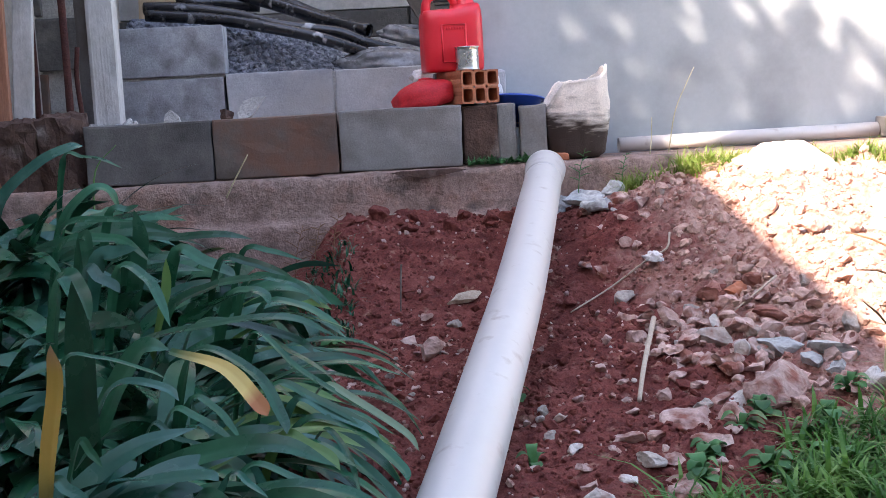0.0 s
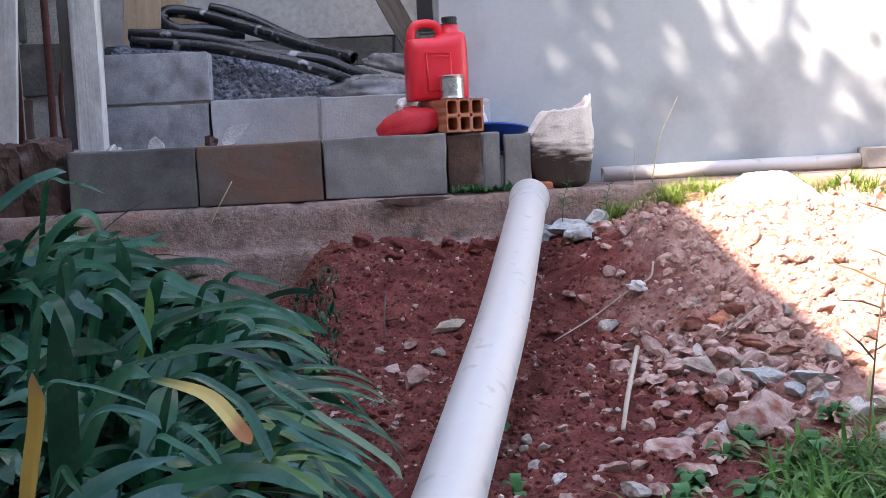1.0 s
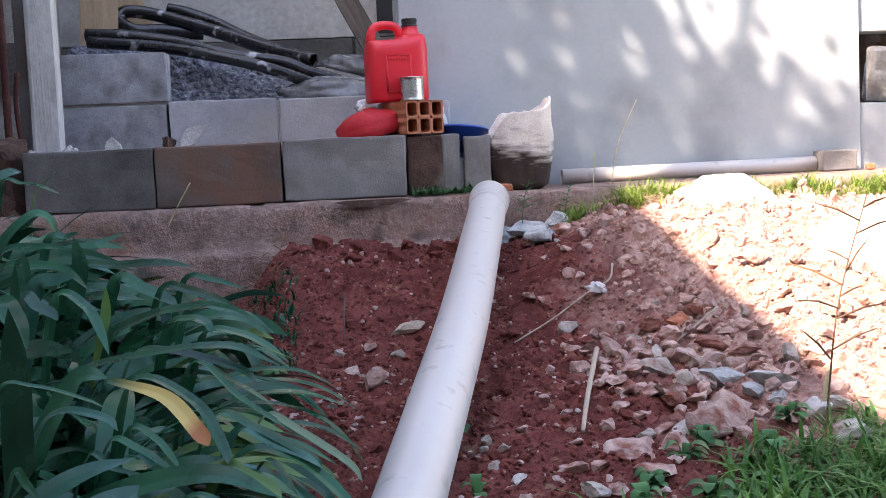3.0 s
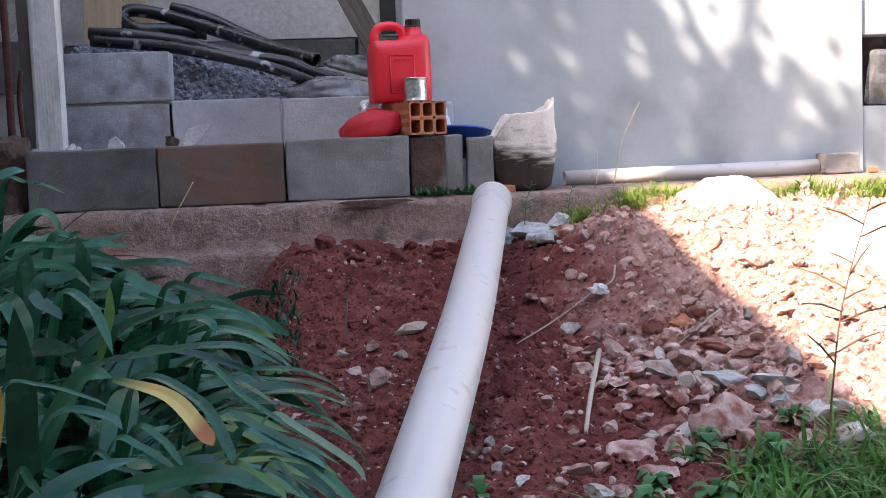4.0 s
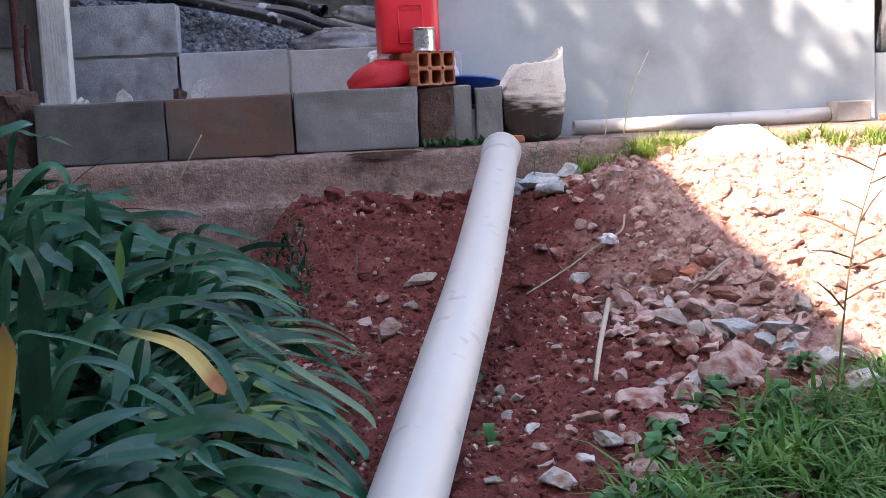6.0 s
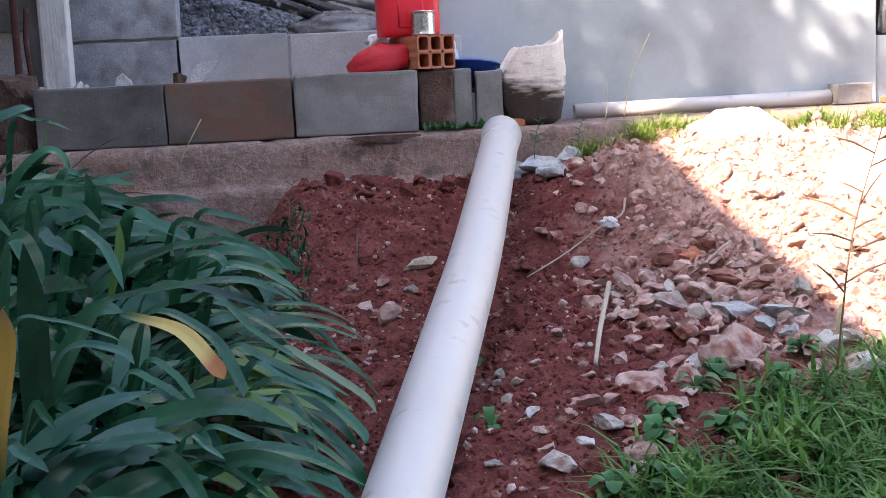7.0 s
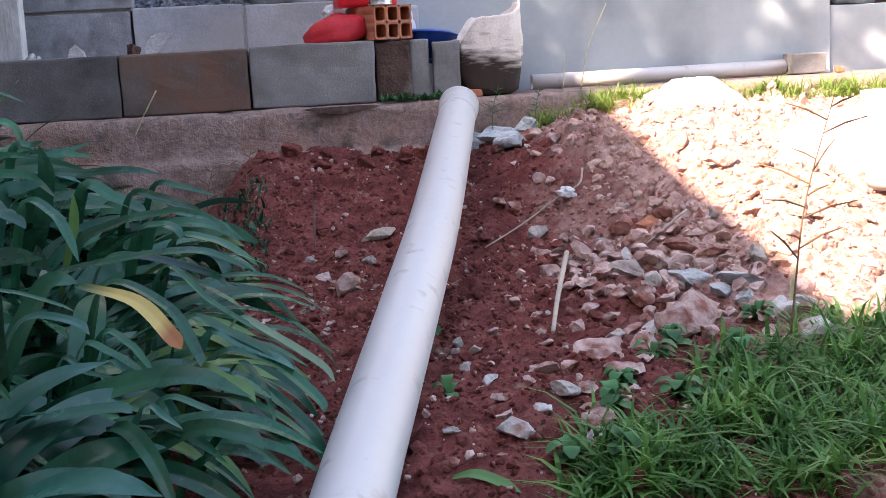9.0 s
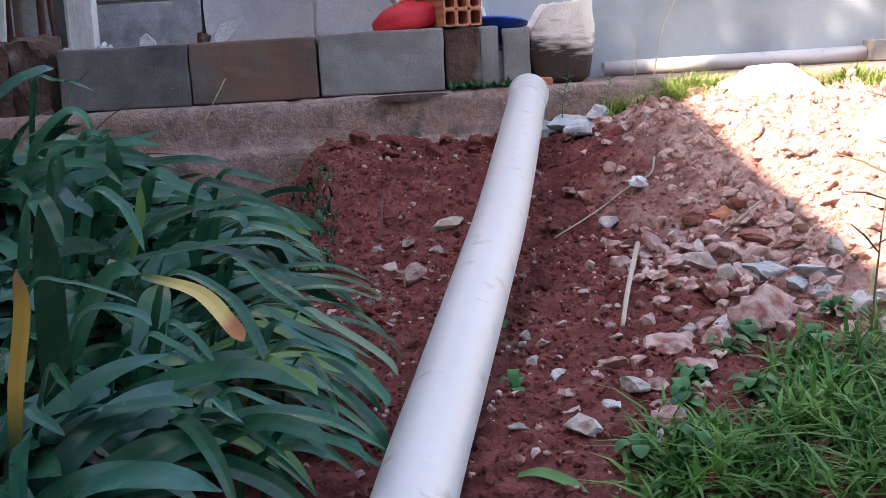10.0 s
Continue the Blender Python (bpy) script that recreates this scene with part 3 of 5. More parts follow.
tagged(post, "pale weathered stake leaning beside the column", "stake")
post = part("fence_post", box(0.075, 0.03, 1.5, (0, 0, 0.75), 0.004, 0.003, 7, 3), M_redwood)
post.matrix_world = pose(-0.705, 0.2, 0.0, 0, 1, 0)
tagged(post, "reddish brown wooden plank standing by the clay pier", "plank")
filler = part("ground_fill", box(0.8, 0.6, 0.4, (-0.8, 0.5, -0.08), 0.02, 0.012, 8, 8), M_footing)
tagged(filler, "earth and rubble at the foot of the column", "fill", kind="structure")

# upright block pieces beside the row
for x0, x1, y, z1, mat, t, lab in ((0.792, 0.903, 0.035, 0.19, M_claydark, 2, "dark stained block end standing upright"), (0.908, 0.968, 0.05, 0.192, M_block, -3, "bluish grey broken block standing upright"), (0.98, 1.066, 0.03, 0.182, M_block, -4, "pale grey slice of block standing upright")):
    block(x0, x1, y, 0.003, z1, mat, lab, 0.1, t, int(x0 * 100), "block_piece", "upright block pieces")


def brick():
    """A hollow clay brick with six square holes, standing on its long side."""
    w, h, ln, cols, rows = 0.132, 0.106, 0.19, 3, 2
    b = bmesh.new()
    cw, ch = w / cols, h / rows
    n = 24
    for i in range(cols):
        for j in range(rows):
            cx, cz = -w / 2 + cw * (i + 0.5), ch * (j + 0.5)
            ring = {}
            for tag, yy in (("f", 0.0), ("b", ln)):
                out, inn = [], []
                for k in range(n):
                    a = 2 * math.pi * (k + 0.5) / n
                    c, sn = math.cos(a), math.sin(a)
                    m = max(abs(c), abs(sn))
                    out.append(b.verts.new((cx + c / m * cw / 2, yy, cz + sn / m * ch / 2)))
                    r = (abs(c) ** 6 + abs(sn) ** 6) ** (-1 / 6)
                    inn.append(b.verts.new((cx + c * r * (cw / 2 - 0.0055), yy + (0.001 if tag == "f" else 0), cz + sn * r * (ch / 2 - 0.0055))))
                ring[tag] = (out, inn)
            for k in range(n):
                k2 = (k + 1) % n
                for tag in "fb":
                    o, q = ring[tag]
                    b.faces.new((o[k], o[k2], q[k2], q[k]))
                b.faces.new((ring["f"][1][k], ring["f"][1][k2], ring["b"][1][k2], ring["b"][1][k]))
    # grooved outer skin
    prof = []
    for k in range(9):
        prof.append((-w / 2 + (0.0025 if k in (2, 4, 6) else 0), h * k / 8))
    for sx in (1, -1):
        for a, c in zip(prof, prof[1:]):
            b.faces.new([b.verts.new(q) for q in ((sx * a[0], 0.0005, a[1]), (sx * a[0], ln, a[1]), (sx * c[0], ln, c[1]), (sx * c[0], 0.0005, c[1]))])
    for z in (0.0, h):
        b.faces.new([b.verts.new(q) for q in ((-w / 2, 0, z), (w / 2, 0, z), (w / 2, ln, z), (-w / 2, ln, z))])
    bmesh.ops.recalc_face_normals(b, faces=b.faces)
    return b


hb2 = part("hollow_brick", brick(), M_clay)
hb2.matrix_world = pose(0.855, 0.035, 0.197, 0, 0, 20)
tagged(hb2, "orange hollow clay brick with six square holes", "brick")


def jerrycan():
    can = empty("jerrycan", pose(0.782, 0.19, 0.306, 0, 0, 8))
    b = bmesh.new()
    prof = [(0.0, 0.9), (0.004, 0.96), (0.012, 1.0), (0.08, 1.0), (0.15, 1.0), (0.168, 0.985), (0.183, 0.94), (0.194, 0.86), (0.2, 0.74), (0.203, 0.5), (0.203, 0.02)]
    n, rings = 48, []
    for z, k in prof:
        ring = []
        for i in range(n):
            a = 2 * math.pi * i / n
            c, sn = math.cos(a), math.sin(a)
            r = (abs(c) ** 5 + abs(sn) ** 5) ** (-1 / 5)
            # the shoulder climbs towards the spout
            rise = 0.022 * max(0, c) * min(1, max(0, (z - 0.13) / 0.07))
            ring.append(b.verts.new((c * r * 0.1 * (0.35 * k + 0.65 if k > 0.7 else k), sn * r * 0.068 * k, z + rise)))
        rings.append(ring)
    for a, c in zip(rings, rings[1:]):
        for i in range(n):
            b.faces.new((a[i], a[(i + 1) % n], c[(i + 1) % n], c[i]))
    b.faces.new(rings[0][::-1])
    b.faces.new(rings[-1])
    bmesh.ops.recalc_face_normals(b, faces=b.faces)
    body = part("body", b, M_redplastic, can, smooth=True)
    panel = tube([(-0.045, -0.0695, 0.03), (-0.045, -0.0695, 0.15), (0.035, -0.0695, 0.15), (0.035, -0.0695, 0.03), (-0.045, -0.0695, 0.03)], 0.003, 8)
    panel = part("raised_panel", panel, M_redplastic, body, smooth=True)
    for k in range(8):
        part("ridge", box(0.006, 0.003, 0.008, (-0.036 + k * 0.009, -0.0695, 0.138), 0.001), M_redplastic, body)
    hd = spline([(-0.082, 0, 0.165), (-0.08, 0, 0.215), (-0.068, 0, 0.243), (-0.035, 0, 0.252), (0.0, 0, 0.247), (0.016, 0, 0.225), (0.02, 0, 0.195)], 6)
    part("handle", tube(hd, [0.016] * 8 + [0.0145] * (len(hd) - 8), 16), M_redplastic, can, smooth=True)
    neck = part("neck", lathe([(0.036, 0), (0.032, 0.012), (0.027, 0.02), (0.026, 0.034)], 28), M_redplastic, can, smooth=True)
    neck.location = (0.052, 0, 0.212)
    capb = bmesh.new()
    n = 40
    prof = [(0.0275, 0), (0.0275, 0.004), (0.0245, 0.006), (0.026, 0.022), (0.024, 0.026), (0.0, 0.0265)]
    lathe(prof, n, capb)
    for v in capb.verts:
        if 0.005 < v.co.z < 0.024 and round(math.atan2(v.co.y, v.co.x) / (2 * math.pi / n)) % 2:
            v.co.x *= 0.94
            v.co.y *= 0.94
    cp = part("cap", capb, M_black, neck, "black ribbed screw cap")
    cp.location = (0, 0, 0.034)
    return tagged(can, "red plastic jerrycan with black cap on the brick", "jerrycan")


jerrycan()

tin = empty("tin_can", pose(0.822, 0.085, 0.305))
pr = [(0.0, 0.002), (0.036, 0.002), (0.039, 0.0), (0.0395, 0.003), (0.0375, 0.006)]
for k in range(9):
    pr += [(0.0375, 0.012 + k * 0.006), (0.0369, 0.015 + k * 0.006)]
pr += [(0.0375, 0.071), (0.0395, 0.0735), (0.0395, 0.0755), (0.0365, 0.076), (0.0365, 0.07), (0.0, 0.0695)]
part("can", lathe(pr, 40), M_steel, tin, smooth=True)
tagged(tin, "bare shiny steel tin can on the brick", "tin can")


def pillow(name, sx, sy, sz, mat, seed, crumple=0.3, n=28, m=18, power=2.6):
    """A crumpled bag or cloth bundle, flat underneath."""
    b = bmesh.new()
    rings = []
    for j in range(m + 1):
        ph = -math.pi / 2 + math.pi * j / m
        ring = []
        for i in range(n):
            a = 2 * math.pi * i / n
            c, sn = math.cos(a), math.sin(a)
            r = (abs(c) ** power + abs(sn) ** power) ** (-1 / power)
            q = Vector((c * r * math.cos(ph) * sx / 2, sn * r * math.cos(ph) * sy / 2, max(-0.45, math.sin(ph)) * sz / 2))
            k = Vector((c, sn, math.sin(ph)))
            q *= 1 + crumple * (noise.noise(k * 1.7 + Vector((seed, 0, 0))) + 0.5 * noise.noise(k * 4.5 + Vector((0, seed, 0))) - 0.35 * abs(noise.noise(k * 3 + Vector((seed, seed, 0)))))
            q.z = max(q.z, -0.22 * sz)
            ring.append(b.verts.new(q))
        rings.append(ring)
    for a, c in zip(rings, rings[1:]):
        for i in range(n):
            b.faces.new((a[i], a[(i + 1) % n], c[(i + 1) % n], c[i]))
    bmesh.ops.remove_doubles(b, verts=b.verts, dist=0.0005)
    bmesh.ops.translate(b, vec=(0, 0, 0.22 * sz), verts=b.verts)
    return part(name, b, mat, smooth=True)


rc = pillow("red_cushion", 0.22, 0.2, 0.125, M_redcloth, 3, 0.14)
rc.matrix_world = pose(0.685, 0.13, 0.192, 0, -14, 12)
tagged(rc, "crumpled dark red cloth bag beside the brick", "cloth bag")
for x, y, z, w, lab in ((0.70, 0.3, 0.3, 0.09, "scrap of white plastic behind the jerrycan"), (0.915, 0.2, 0.24, 0.06, "scrap of white paper behind the brick")):
    rg = pillow("white_rag", w, w * 0.8, 0.1 if w < 0.08 else 0.06, M_white, int(x * 10), 0.5)
    rg.matrix_world = pose(x, y, z - 0.02)
    tagged(rg, lab, "rag")
perch = part("block_piece", box(0.24, 0.2, 0.13, (0.84, 0.31, 0.24), 0.008, 0.004, 4, 4), M_upper)
tagged(perch, "grey block behind the brick on the fill", "concrete block", "upright block pieces")

basin = empty("basin", pose(0.985, 0.2, 0.12, -8, 6, 0))
part("bowl", lathe([(0.0, 0.004), (0.055, 0.004), (0.06, 0.0), (0.082, 0.082), (0.096, 0.087), (0.097, 0.083), (0.093, 0.09), (0.08, 0.088), (0.056, 0.008), (0, 0.008)], 40), M_blue, basin, smooth=True)
tagged(basin, "blue plastic basin behind the block pieces", "basin")


def low_shade(m, dark, z0, z1):
    """Shade and dirt painted dark into a sack's lower colour, with a ragged edge."""
    n, l = m.node_tree.nodes, m.node_tree.links
    bs = n["Principled BSDF"]
    src = bs.inputs["Base Color"].links[0].from_socket
    tc, sx, no, st = n.new("ShaderNodeTexCoord"), n.new("ShaderNodeSeparateXYZ"), n.new("ShaderNodeTexNoise"), n.new("ShaderNodeMapping")
    st.inputs["Scale"].default_value = (14, 14, 60)
    no.inputs["Scale"].default_value, no.inputs["Detail"].default_value = 1.0, 8
    l.new(tc.outputs["Object"], sx.inputs[0])
    l.new(tc.outputs["Object"], st.inputs[0])
    l.new(st.outputs[0], no.inputs["Vector"])
    lean = n.new("ShaderNodeMath")
    lean.operation = "MULTIPLY_ADD"
    l.new(sx.outputs["X"], lean.inputs[0])
    lean.inputs[1].default_value = 0.22
    l.new(sx.outputs["Z"], lean.inputs[2])
    ad = n.new("ShaderNodeMath")
    ad.operation = "MULTIPLY_ADD"
    l.new(no.outputs["Fac"], ad.inputs[0])
    ad.inputs[1].default_value = 0.2
    l.new(lean.outputs[0], ad.inputs[2])
    mr = n.new("ShaderNodeMapRange")
    mr.inputs[1].default_value, mr.inputs[2].default_value = z0 + 0.085, z1 + 0.085
    l.new(ad.outputs[0], mr.inputs[0])
    mx = n.new("ShaderNodeMix")
    mx.data_type = "RGBA"
    l.new(mr.outputs[0], mx.inputs["Factor"])
    mx.inputs["A"].default_value = (*dark, 1)
    l.new(src, mx.inputs["B"])
    l.new(mx.outputs["Result"], bs.inputs["Base Color"])


# The shade below the sack's lit top is put into its colour.
low_shade(M_sack, (0.05, 0.034, 0.029), 0.11, 0.185)


def skin_rings(b, rings):
    for a, c in zip(rings, rings[1:]):
        for i in range(len(a)):
            b.faces.new((a[i], a[(i + 1) % len(a)], c[(i + 1) % len(a)], c[i]))


def sack():
    sk = empty("sack", pose(1.172, 0.1, 0.0))
    n, m = 72, 26
    ang = [-1.0, -0.8, -0.4, 0.0, 0.5, 0.8, 0.92, 1.0]
    rim = [0.16, 0.19, 0.258, 0.25, 0.25, 0.268, 0.29, 0.27]

    def ring(b, f, shrink):
        out = []
        for i in range(n):
            a = 2 * math.pi * i / n
            c, sn = math.cos(a), math.sin(a)
            z = f * (float(np.interp(c, ang, rim)) + 0.006 * noise.noise(Vector((c * 7, sn * 7, 2))))
            r = (abs(c) ** 3 + abs(sn) ** 3) ** (-1 / 3)
            belly = 0.088 + 0.024 * min(1.0, f * 2.2) - 0.006 * f * f
            fold = 1 + 0.05 * noise.noise(Vector((c * 2.2, sn * 2.2, z * 20))) + 0.035 * abs(noise.noise(Vector((c * 3, sn * 3, z * 60)))) + 0.03 * noise.noise(Vector((c * 8, sn * 8, z * 8)))
            w = (belly * fold - shrink) * (0.75 if f < 0.004 else 1)
            out.append(b.verts.new((c * r * w - 0.004, sn * r * w * 0.82, z + (0.012 * c if f > 0.9 else 0))))
        return out
    b = bmesh.new()
    rings = [ring(b, (j / m) ** 0.9, 0) for j in range(m + 1)]
    skin_rings(b, rings)
    b.faces.new(rings[0][::-1])
    lining = bmesh.new()
    rings = [ring(lining, f, k) for f, k in ((0.97, -0.0012), (1.0, -0.001), (1.005, 0.002), (1.0, 0.006), (0.9, 0.007), (0.78, 0.008), (0.72, 0.06))]
    skin_rings(lining, rings)
    lining.faces.new(rings[-1])
    part("turned_rim", lining, M_sack, sk, "cream torn rim and lining", smooth=True)
    part("woven_bag", b, M_sack, sk, smooth=True)
    return tagged(sk, "half-full cream woven sack, shade and earth painted dark below", "sack")


sack()

# ---- gravel, hoses and boards behind the low wall ----
def gravel_z(x, y):
    return 0.3 + 0.3 * float(sstep(0.78, 1.25, y)) * float(sstep(0.75, -0.05, x)) + 0.02 * noise.noise(Vector((x * 7, y * 7, 0)))


hp = bmesh.new()
gx, gy = np.linspace(-0.45, 0.9, 40), np.linspace(0.8, 1.62, 26)
gv = [[hp.verts.new((x, y, gravel_z(x, y))) for x in gx] for y in gy]
for a, c in zip(gv, gv[1:]):
    for i in range(len(gx) - 1):
        hp.faces.new((a[i], a[i + 1], c[i + 1], c[i]))
heap = part("gravel_heap", hp, M_gravel)
tagged(heap, "heap of crushed blue-grey gravel behind the low wall", "gravel", kind="stuff")
rng = np.random.RandomState(5)
pl = [(x, y, gravel_z(x, y) + 0.006) for x, y in zip(rng.uniform(-0.43, 0.55, 3800), rng.uniform(0.82, 1.3, 3800))]
scatter("gravel", pl, rng.uniform(0.018, 0.042, 3800), 6, M_gravel, "crushed blue-grey gravel piled behind the low wall", "gravel", flat=(0.5, 0.9))


def hose(pts, r, lab="black flexible hose lying on the gravel heap"):
    h = part("hose", tube(spline(pts, 12), r, 18, r * 0.14), M_hose, smooth=True)
    return tagged(h, lab, "hose", "black hoses")


hose([(0.525, 0.951, 0.505), (0.364, 1.074, 0.560), (0.138, 1.207, 0.652), (-0.092, 1.290, 0.732), (-0.217, 1.305, 0.755), (-0.252, 1.284, 0.719), (-0.186, 1.243, 0.672), (-0.072, 1.262, 0.668), (0.086, 1.275, 0.65)], 0.027, "looped black flexible hose with an open end on gravel")
hose([(0.62, 0.93, 0.42), (0.5, 0.93, 0.46), (0.407, 0.943, 0.5), (0.192, 0.958, 0.540), (-0.005, 1.015, 0.598), (-0.201, 1.039, 0.632), (-0.35, 1.055, 0.642)], 0.025)
hose([(-0.065, 1.42, 0.772), (0.011, 1.402, 0.752), (0.127, 1.38, 0.704), (0.245, 1.316, 0.637), (0.407, 1.20, 0.556)], 0.026)
hose([(-0.335, 1.00, 0.610), (-0.066, 0.96, 0.578), (0.152, 0.893, 0.53), (0.322, 0.87, 0.484), (0.47, 0.88, 0.43), (0.56, 0.9, 0.39)], 0.023)

sp = pillow("plastic_sack", 0.42, 0.2, 0.13, M_silver, 5, 0.22, 40, 22)
sp.matrix_world = pose(0.62, 0.87, 0.335, 0, 5, -4)
tagged(sp, "filled grey plastic sack lying on the low wall", "sack")
sp = pillow("plastic_sheet", 0.3, 0.1, 0.1, M_silver, 8, 0.25, 32, 18)
sp.matrix_world = pose(0.70, 1.0, 0.44, 0, 16, -8)
tagged(sp, "folded pale plastic sheet behind the grey sack", "plastic sheet")

bd = part("board", box(0.15, 0.02, 0.5, (0, 0, 0.25), 0.003, 0.002, 3, 2), M_wood)
bd.matrix_world = pose(-0.33, 1.24, 0.58, -5, 2, 0)
tagged(bd, "pale wooden board standing on the gravel heap", "board")
bd = part("board", box(0.16, 0.03, 0.3, (0, 0, 0.15), 0.003, 0.002, 4, 2), M_wood)
bd.matrix_world = pose(-0.14, 1.36, 0.55, -10, -24, 0)
tagged(bd, "short pale wooden board leaning behind the hoses", "board")
st = part("strap", box(0.02, 0.012, 0.36, (0, 0, 0.18), 0.003, 0.002, 4, 4), M_teal)
st.matrix_world = pose(-0.24, 1.3, 0.6, 0, -14, 0)
tagged(st, "teal plastic strap beside the board", "strap")
pk = part("plank", box(0.085, 0.03, 0.75, (0, 0, 0.37), 0.004, 0.004, 5, 6), M_greywood)
pk.matrix_world = pose(0.845, 1.05, 0.40, -14, -26, 0)
tagged(pk, "weathered grey plank leaning against the wall", "plank")
# Black strip on the wall face, standing in for the shade of a gap.
part("dark_gap", box(0.07, 0.02, 2.4, (0.66, 0.012, 0.655 + 1.2), 0.003), M_black, bw)

# ---- pieces on the ledge of the fill ----
def shard(pts, thick, mat, name, lab, cat):
    b = bmesh.new()
    top = [b.verts.new(q) for q in pts]
    f = b.faces.new(top)
    ex = bmesh.ops.extrude_face_region(b, geom=[f])
    vs = [q for q in ex["geom"] if isinstance(q, bmesh.types.BMVert)]
    bmesh.ops.translate(b, vec=f.normal * thick, verts=vs)
    bmesh.ops.recalc_face_normals(b, faces=b.faces)
    return tagged(part(name, b, mat), lab, cat)


o = new("tile_shard", stone_mesh("tile_shard", 0.075, 0.8, 61, M_claydark))
o.matrix_world = pose(0.025, 0.27, 0.205, 10, -30, 20)
tagged(o, "broken brown clay tile piece on the fill", "tile shard")
shard([(0.06, 0.3, 0.182), (0.1, 0.3, 0.2), (0.15, 0.31, 0.262), (0.11, 0.33, 0.262), (0.07, 0.34, 0.25), (0.05, 0.33, 0.21)], 0.008, M_mortar, "tile_shard", "curled mortar-smeared clay tile piece on the fill", "tile shard")
shard([(-0.19, 0.26, 0.18), (-0.13, 0.25, 0.18), (-0.14, 0.27, 0.215), (-0.165, 0.28, 0.235), (-0.185, 0.28, 0.22)], 0.02, M_mortar, "mortar_piece", "pale broken mortar piece on the fill", "mortar piece")

# ---- strip by the rendered wall: pipe, block, niche ----
wp = part("thin_pipe", tube([(1.345, 0.27, 0.028), (1.8, 0.272, 0.029), (2.26, 0.275, 0.03)], 0.025, 28, 0.002), M_pvc, smooth=True)
tagged(wp, "thin white plastic pipe lying along the rendered wall", "pipe")
gb = part("block_piece", box(0.125, 0.09, 0.07, (2.33, 0.26, 0.038), 0.004, 0.003, 7, 3), M_block)
tagged(gb, "small grey block at the end of the thin pipe", "concrete block", "upright block pieces")
bc = part("brick_chip", box(0.03, 0.03, 0.02, (2.43, 0.2, 0.012), 0.005, 0.004, 3, 2), M_clay)
tagged(bc, "small orange brick chip on the strip", "brick chip")
bc = part("brick_chip", box(0.05, 0.05, 0.022, (1.1, 0.02, 0.012), 0.005, 0.004, 5, 2), M_clay)
tagged(bc, "small orange brick chip beside the sack", "brick chip")
w2 = part("wall_east", box(2.6, 0.16, 3.2, (2.865 + 1.3, 0.44, 1.55), 0.006), M_oldwall)
tagged(w2, "pale wall continuing past the meter niche", "wall", kind="structure")
w3 = empty("wall_niche", pose(2.66, 0.5, 0.015))
tagged(w3, "dark niche in the wall", "niche", kind="structure")
part("lower_face", box(0.4, 0.16, 0.3, (0, -0.08, 0.07), 0.006, 0.003, 2, 3), M_plaster, w3)
part("upper_face", box(0.4, 0.16, 2.6, (0, -0.08, 0.475 + 1.3), 0.006, 0.003, 3, 3), M_plaster, w3)
part("back", box(0.4, 0.02, 0.4, (0, 0.06, 0.34)), M_claydark, w3)
sheet = part("cement_bag", box(0.17, 0.05, 0.2, (0, 0, 0), 0.02, 0.008, 4, 4), M_silver)
sheet.matrix_world = pose(2.58, 0.375, 0.335, 6, 5, 8)
tagged(sheet, "grey paper bag standing in the wall niche", "paper bag")

# ---- rubble ----
PINK = [(1.185, -0.989, 0.071), (1.239, -1.008, 0.066), (1.059, -1.532, 0.054), (0.989, -1.681, 0.043), (1.004, -1.825, 0.105), (0.993, -1.988, 0.059), (1.200, -1.762, 0.134), (0.896, -2.159, 0.099), (0.879, -1.887, 0.046), (1.164, -1.516, 0.071), (1.214, -1.543, 0.055), (1.273, -1.333, 0.073), (1.363, -1.152, 0.069), (1.082, -1.593, 0.038), (0.999, -1.103, 0.045), (1.212, -1.591, 0.054), (1.107, -0.894, 0.064), (1.141, -0.905, 0.058), (1.168, -1.577, 0.046), (1.274, -1.606, 0.064), (1.294, -1.673, 0.058), (1.205, -1.214, 0.050)]
PINK_SMALL = [(1.284, -1.410, 0.061), (1.328, -1.409, 0.061), (1.396, -1.577, 0.053), (1.154, -1.740, 0.055), (1.093, -1.709, 0.039), (1.304, -1.809, 0.048), (1.153, -1.802, 0.047), (1.039, -1.950, 0.039), (0.929, -1.885, 0.040), (0.911, -2.048, 0.037), (1.153, -1.000, 0.041), (0.770, -2.046, 0.026), (0.772, -2.104, 0.029), (0.547, -0.922, 0.056), (0.589, -1.164, 0.063), (0.460, -1.139, 0.038), (0.600, -0.760, 0.039), (1.304, -1.860, 0.040), (1.190, -1.845, 0.042), (1.051, -1.406, 0.030), (0.921, -1.443, 0.039), (0.954, -1.510, 0.033), (0.918, -1.738, 0.028), (0.843, -1.637, 0.032)]
GREYS = [(1.213, -1.326, 0.101), (0.875, -2.050, 0.053), (0.761, -1.721, 0.029), (0.788, -1.732, 0.029), (0.751, -1.843, 0.029), (1.134, -0.728, 0.068), (1.201, -1.475, 0.053), (0.693, -2.020, 0.028), (0.681, -2.160, 0.028), (0.668, -0.822, 0.042), (0.527, -0.741, 0.036)]
BLUISH = [(1.286, -1.468, 0.086), (1.307, -1.586, 0.054), (1.368, -1.562, 0.108), (1.341, -1.645, 0.079), (1.180, -0.250, 0.120), (1.120, -0.130, 0.150), (1.080, -0.090, 0.120), (1.050, -0.160, 0.070), (1.220, -0.140, 0.090)]
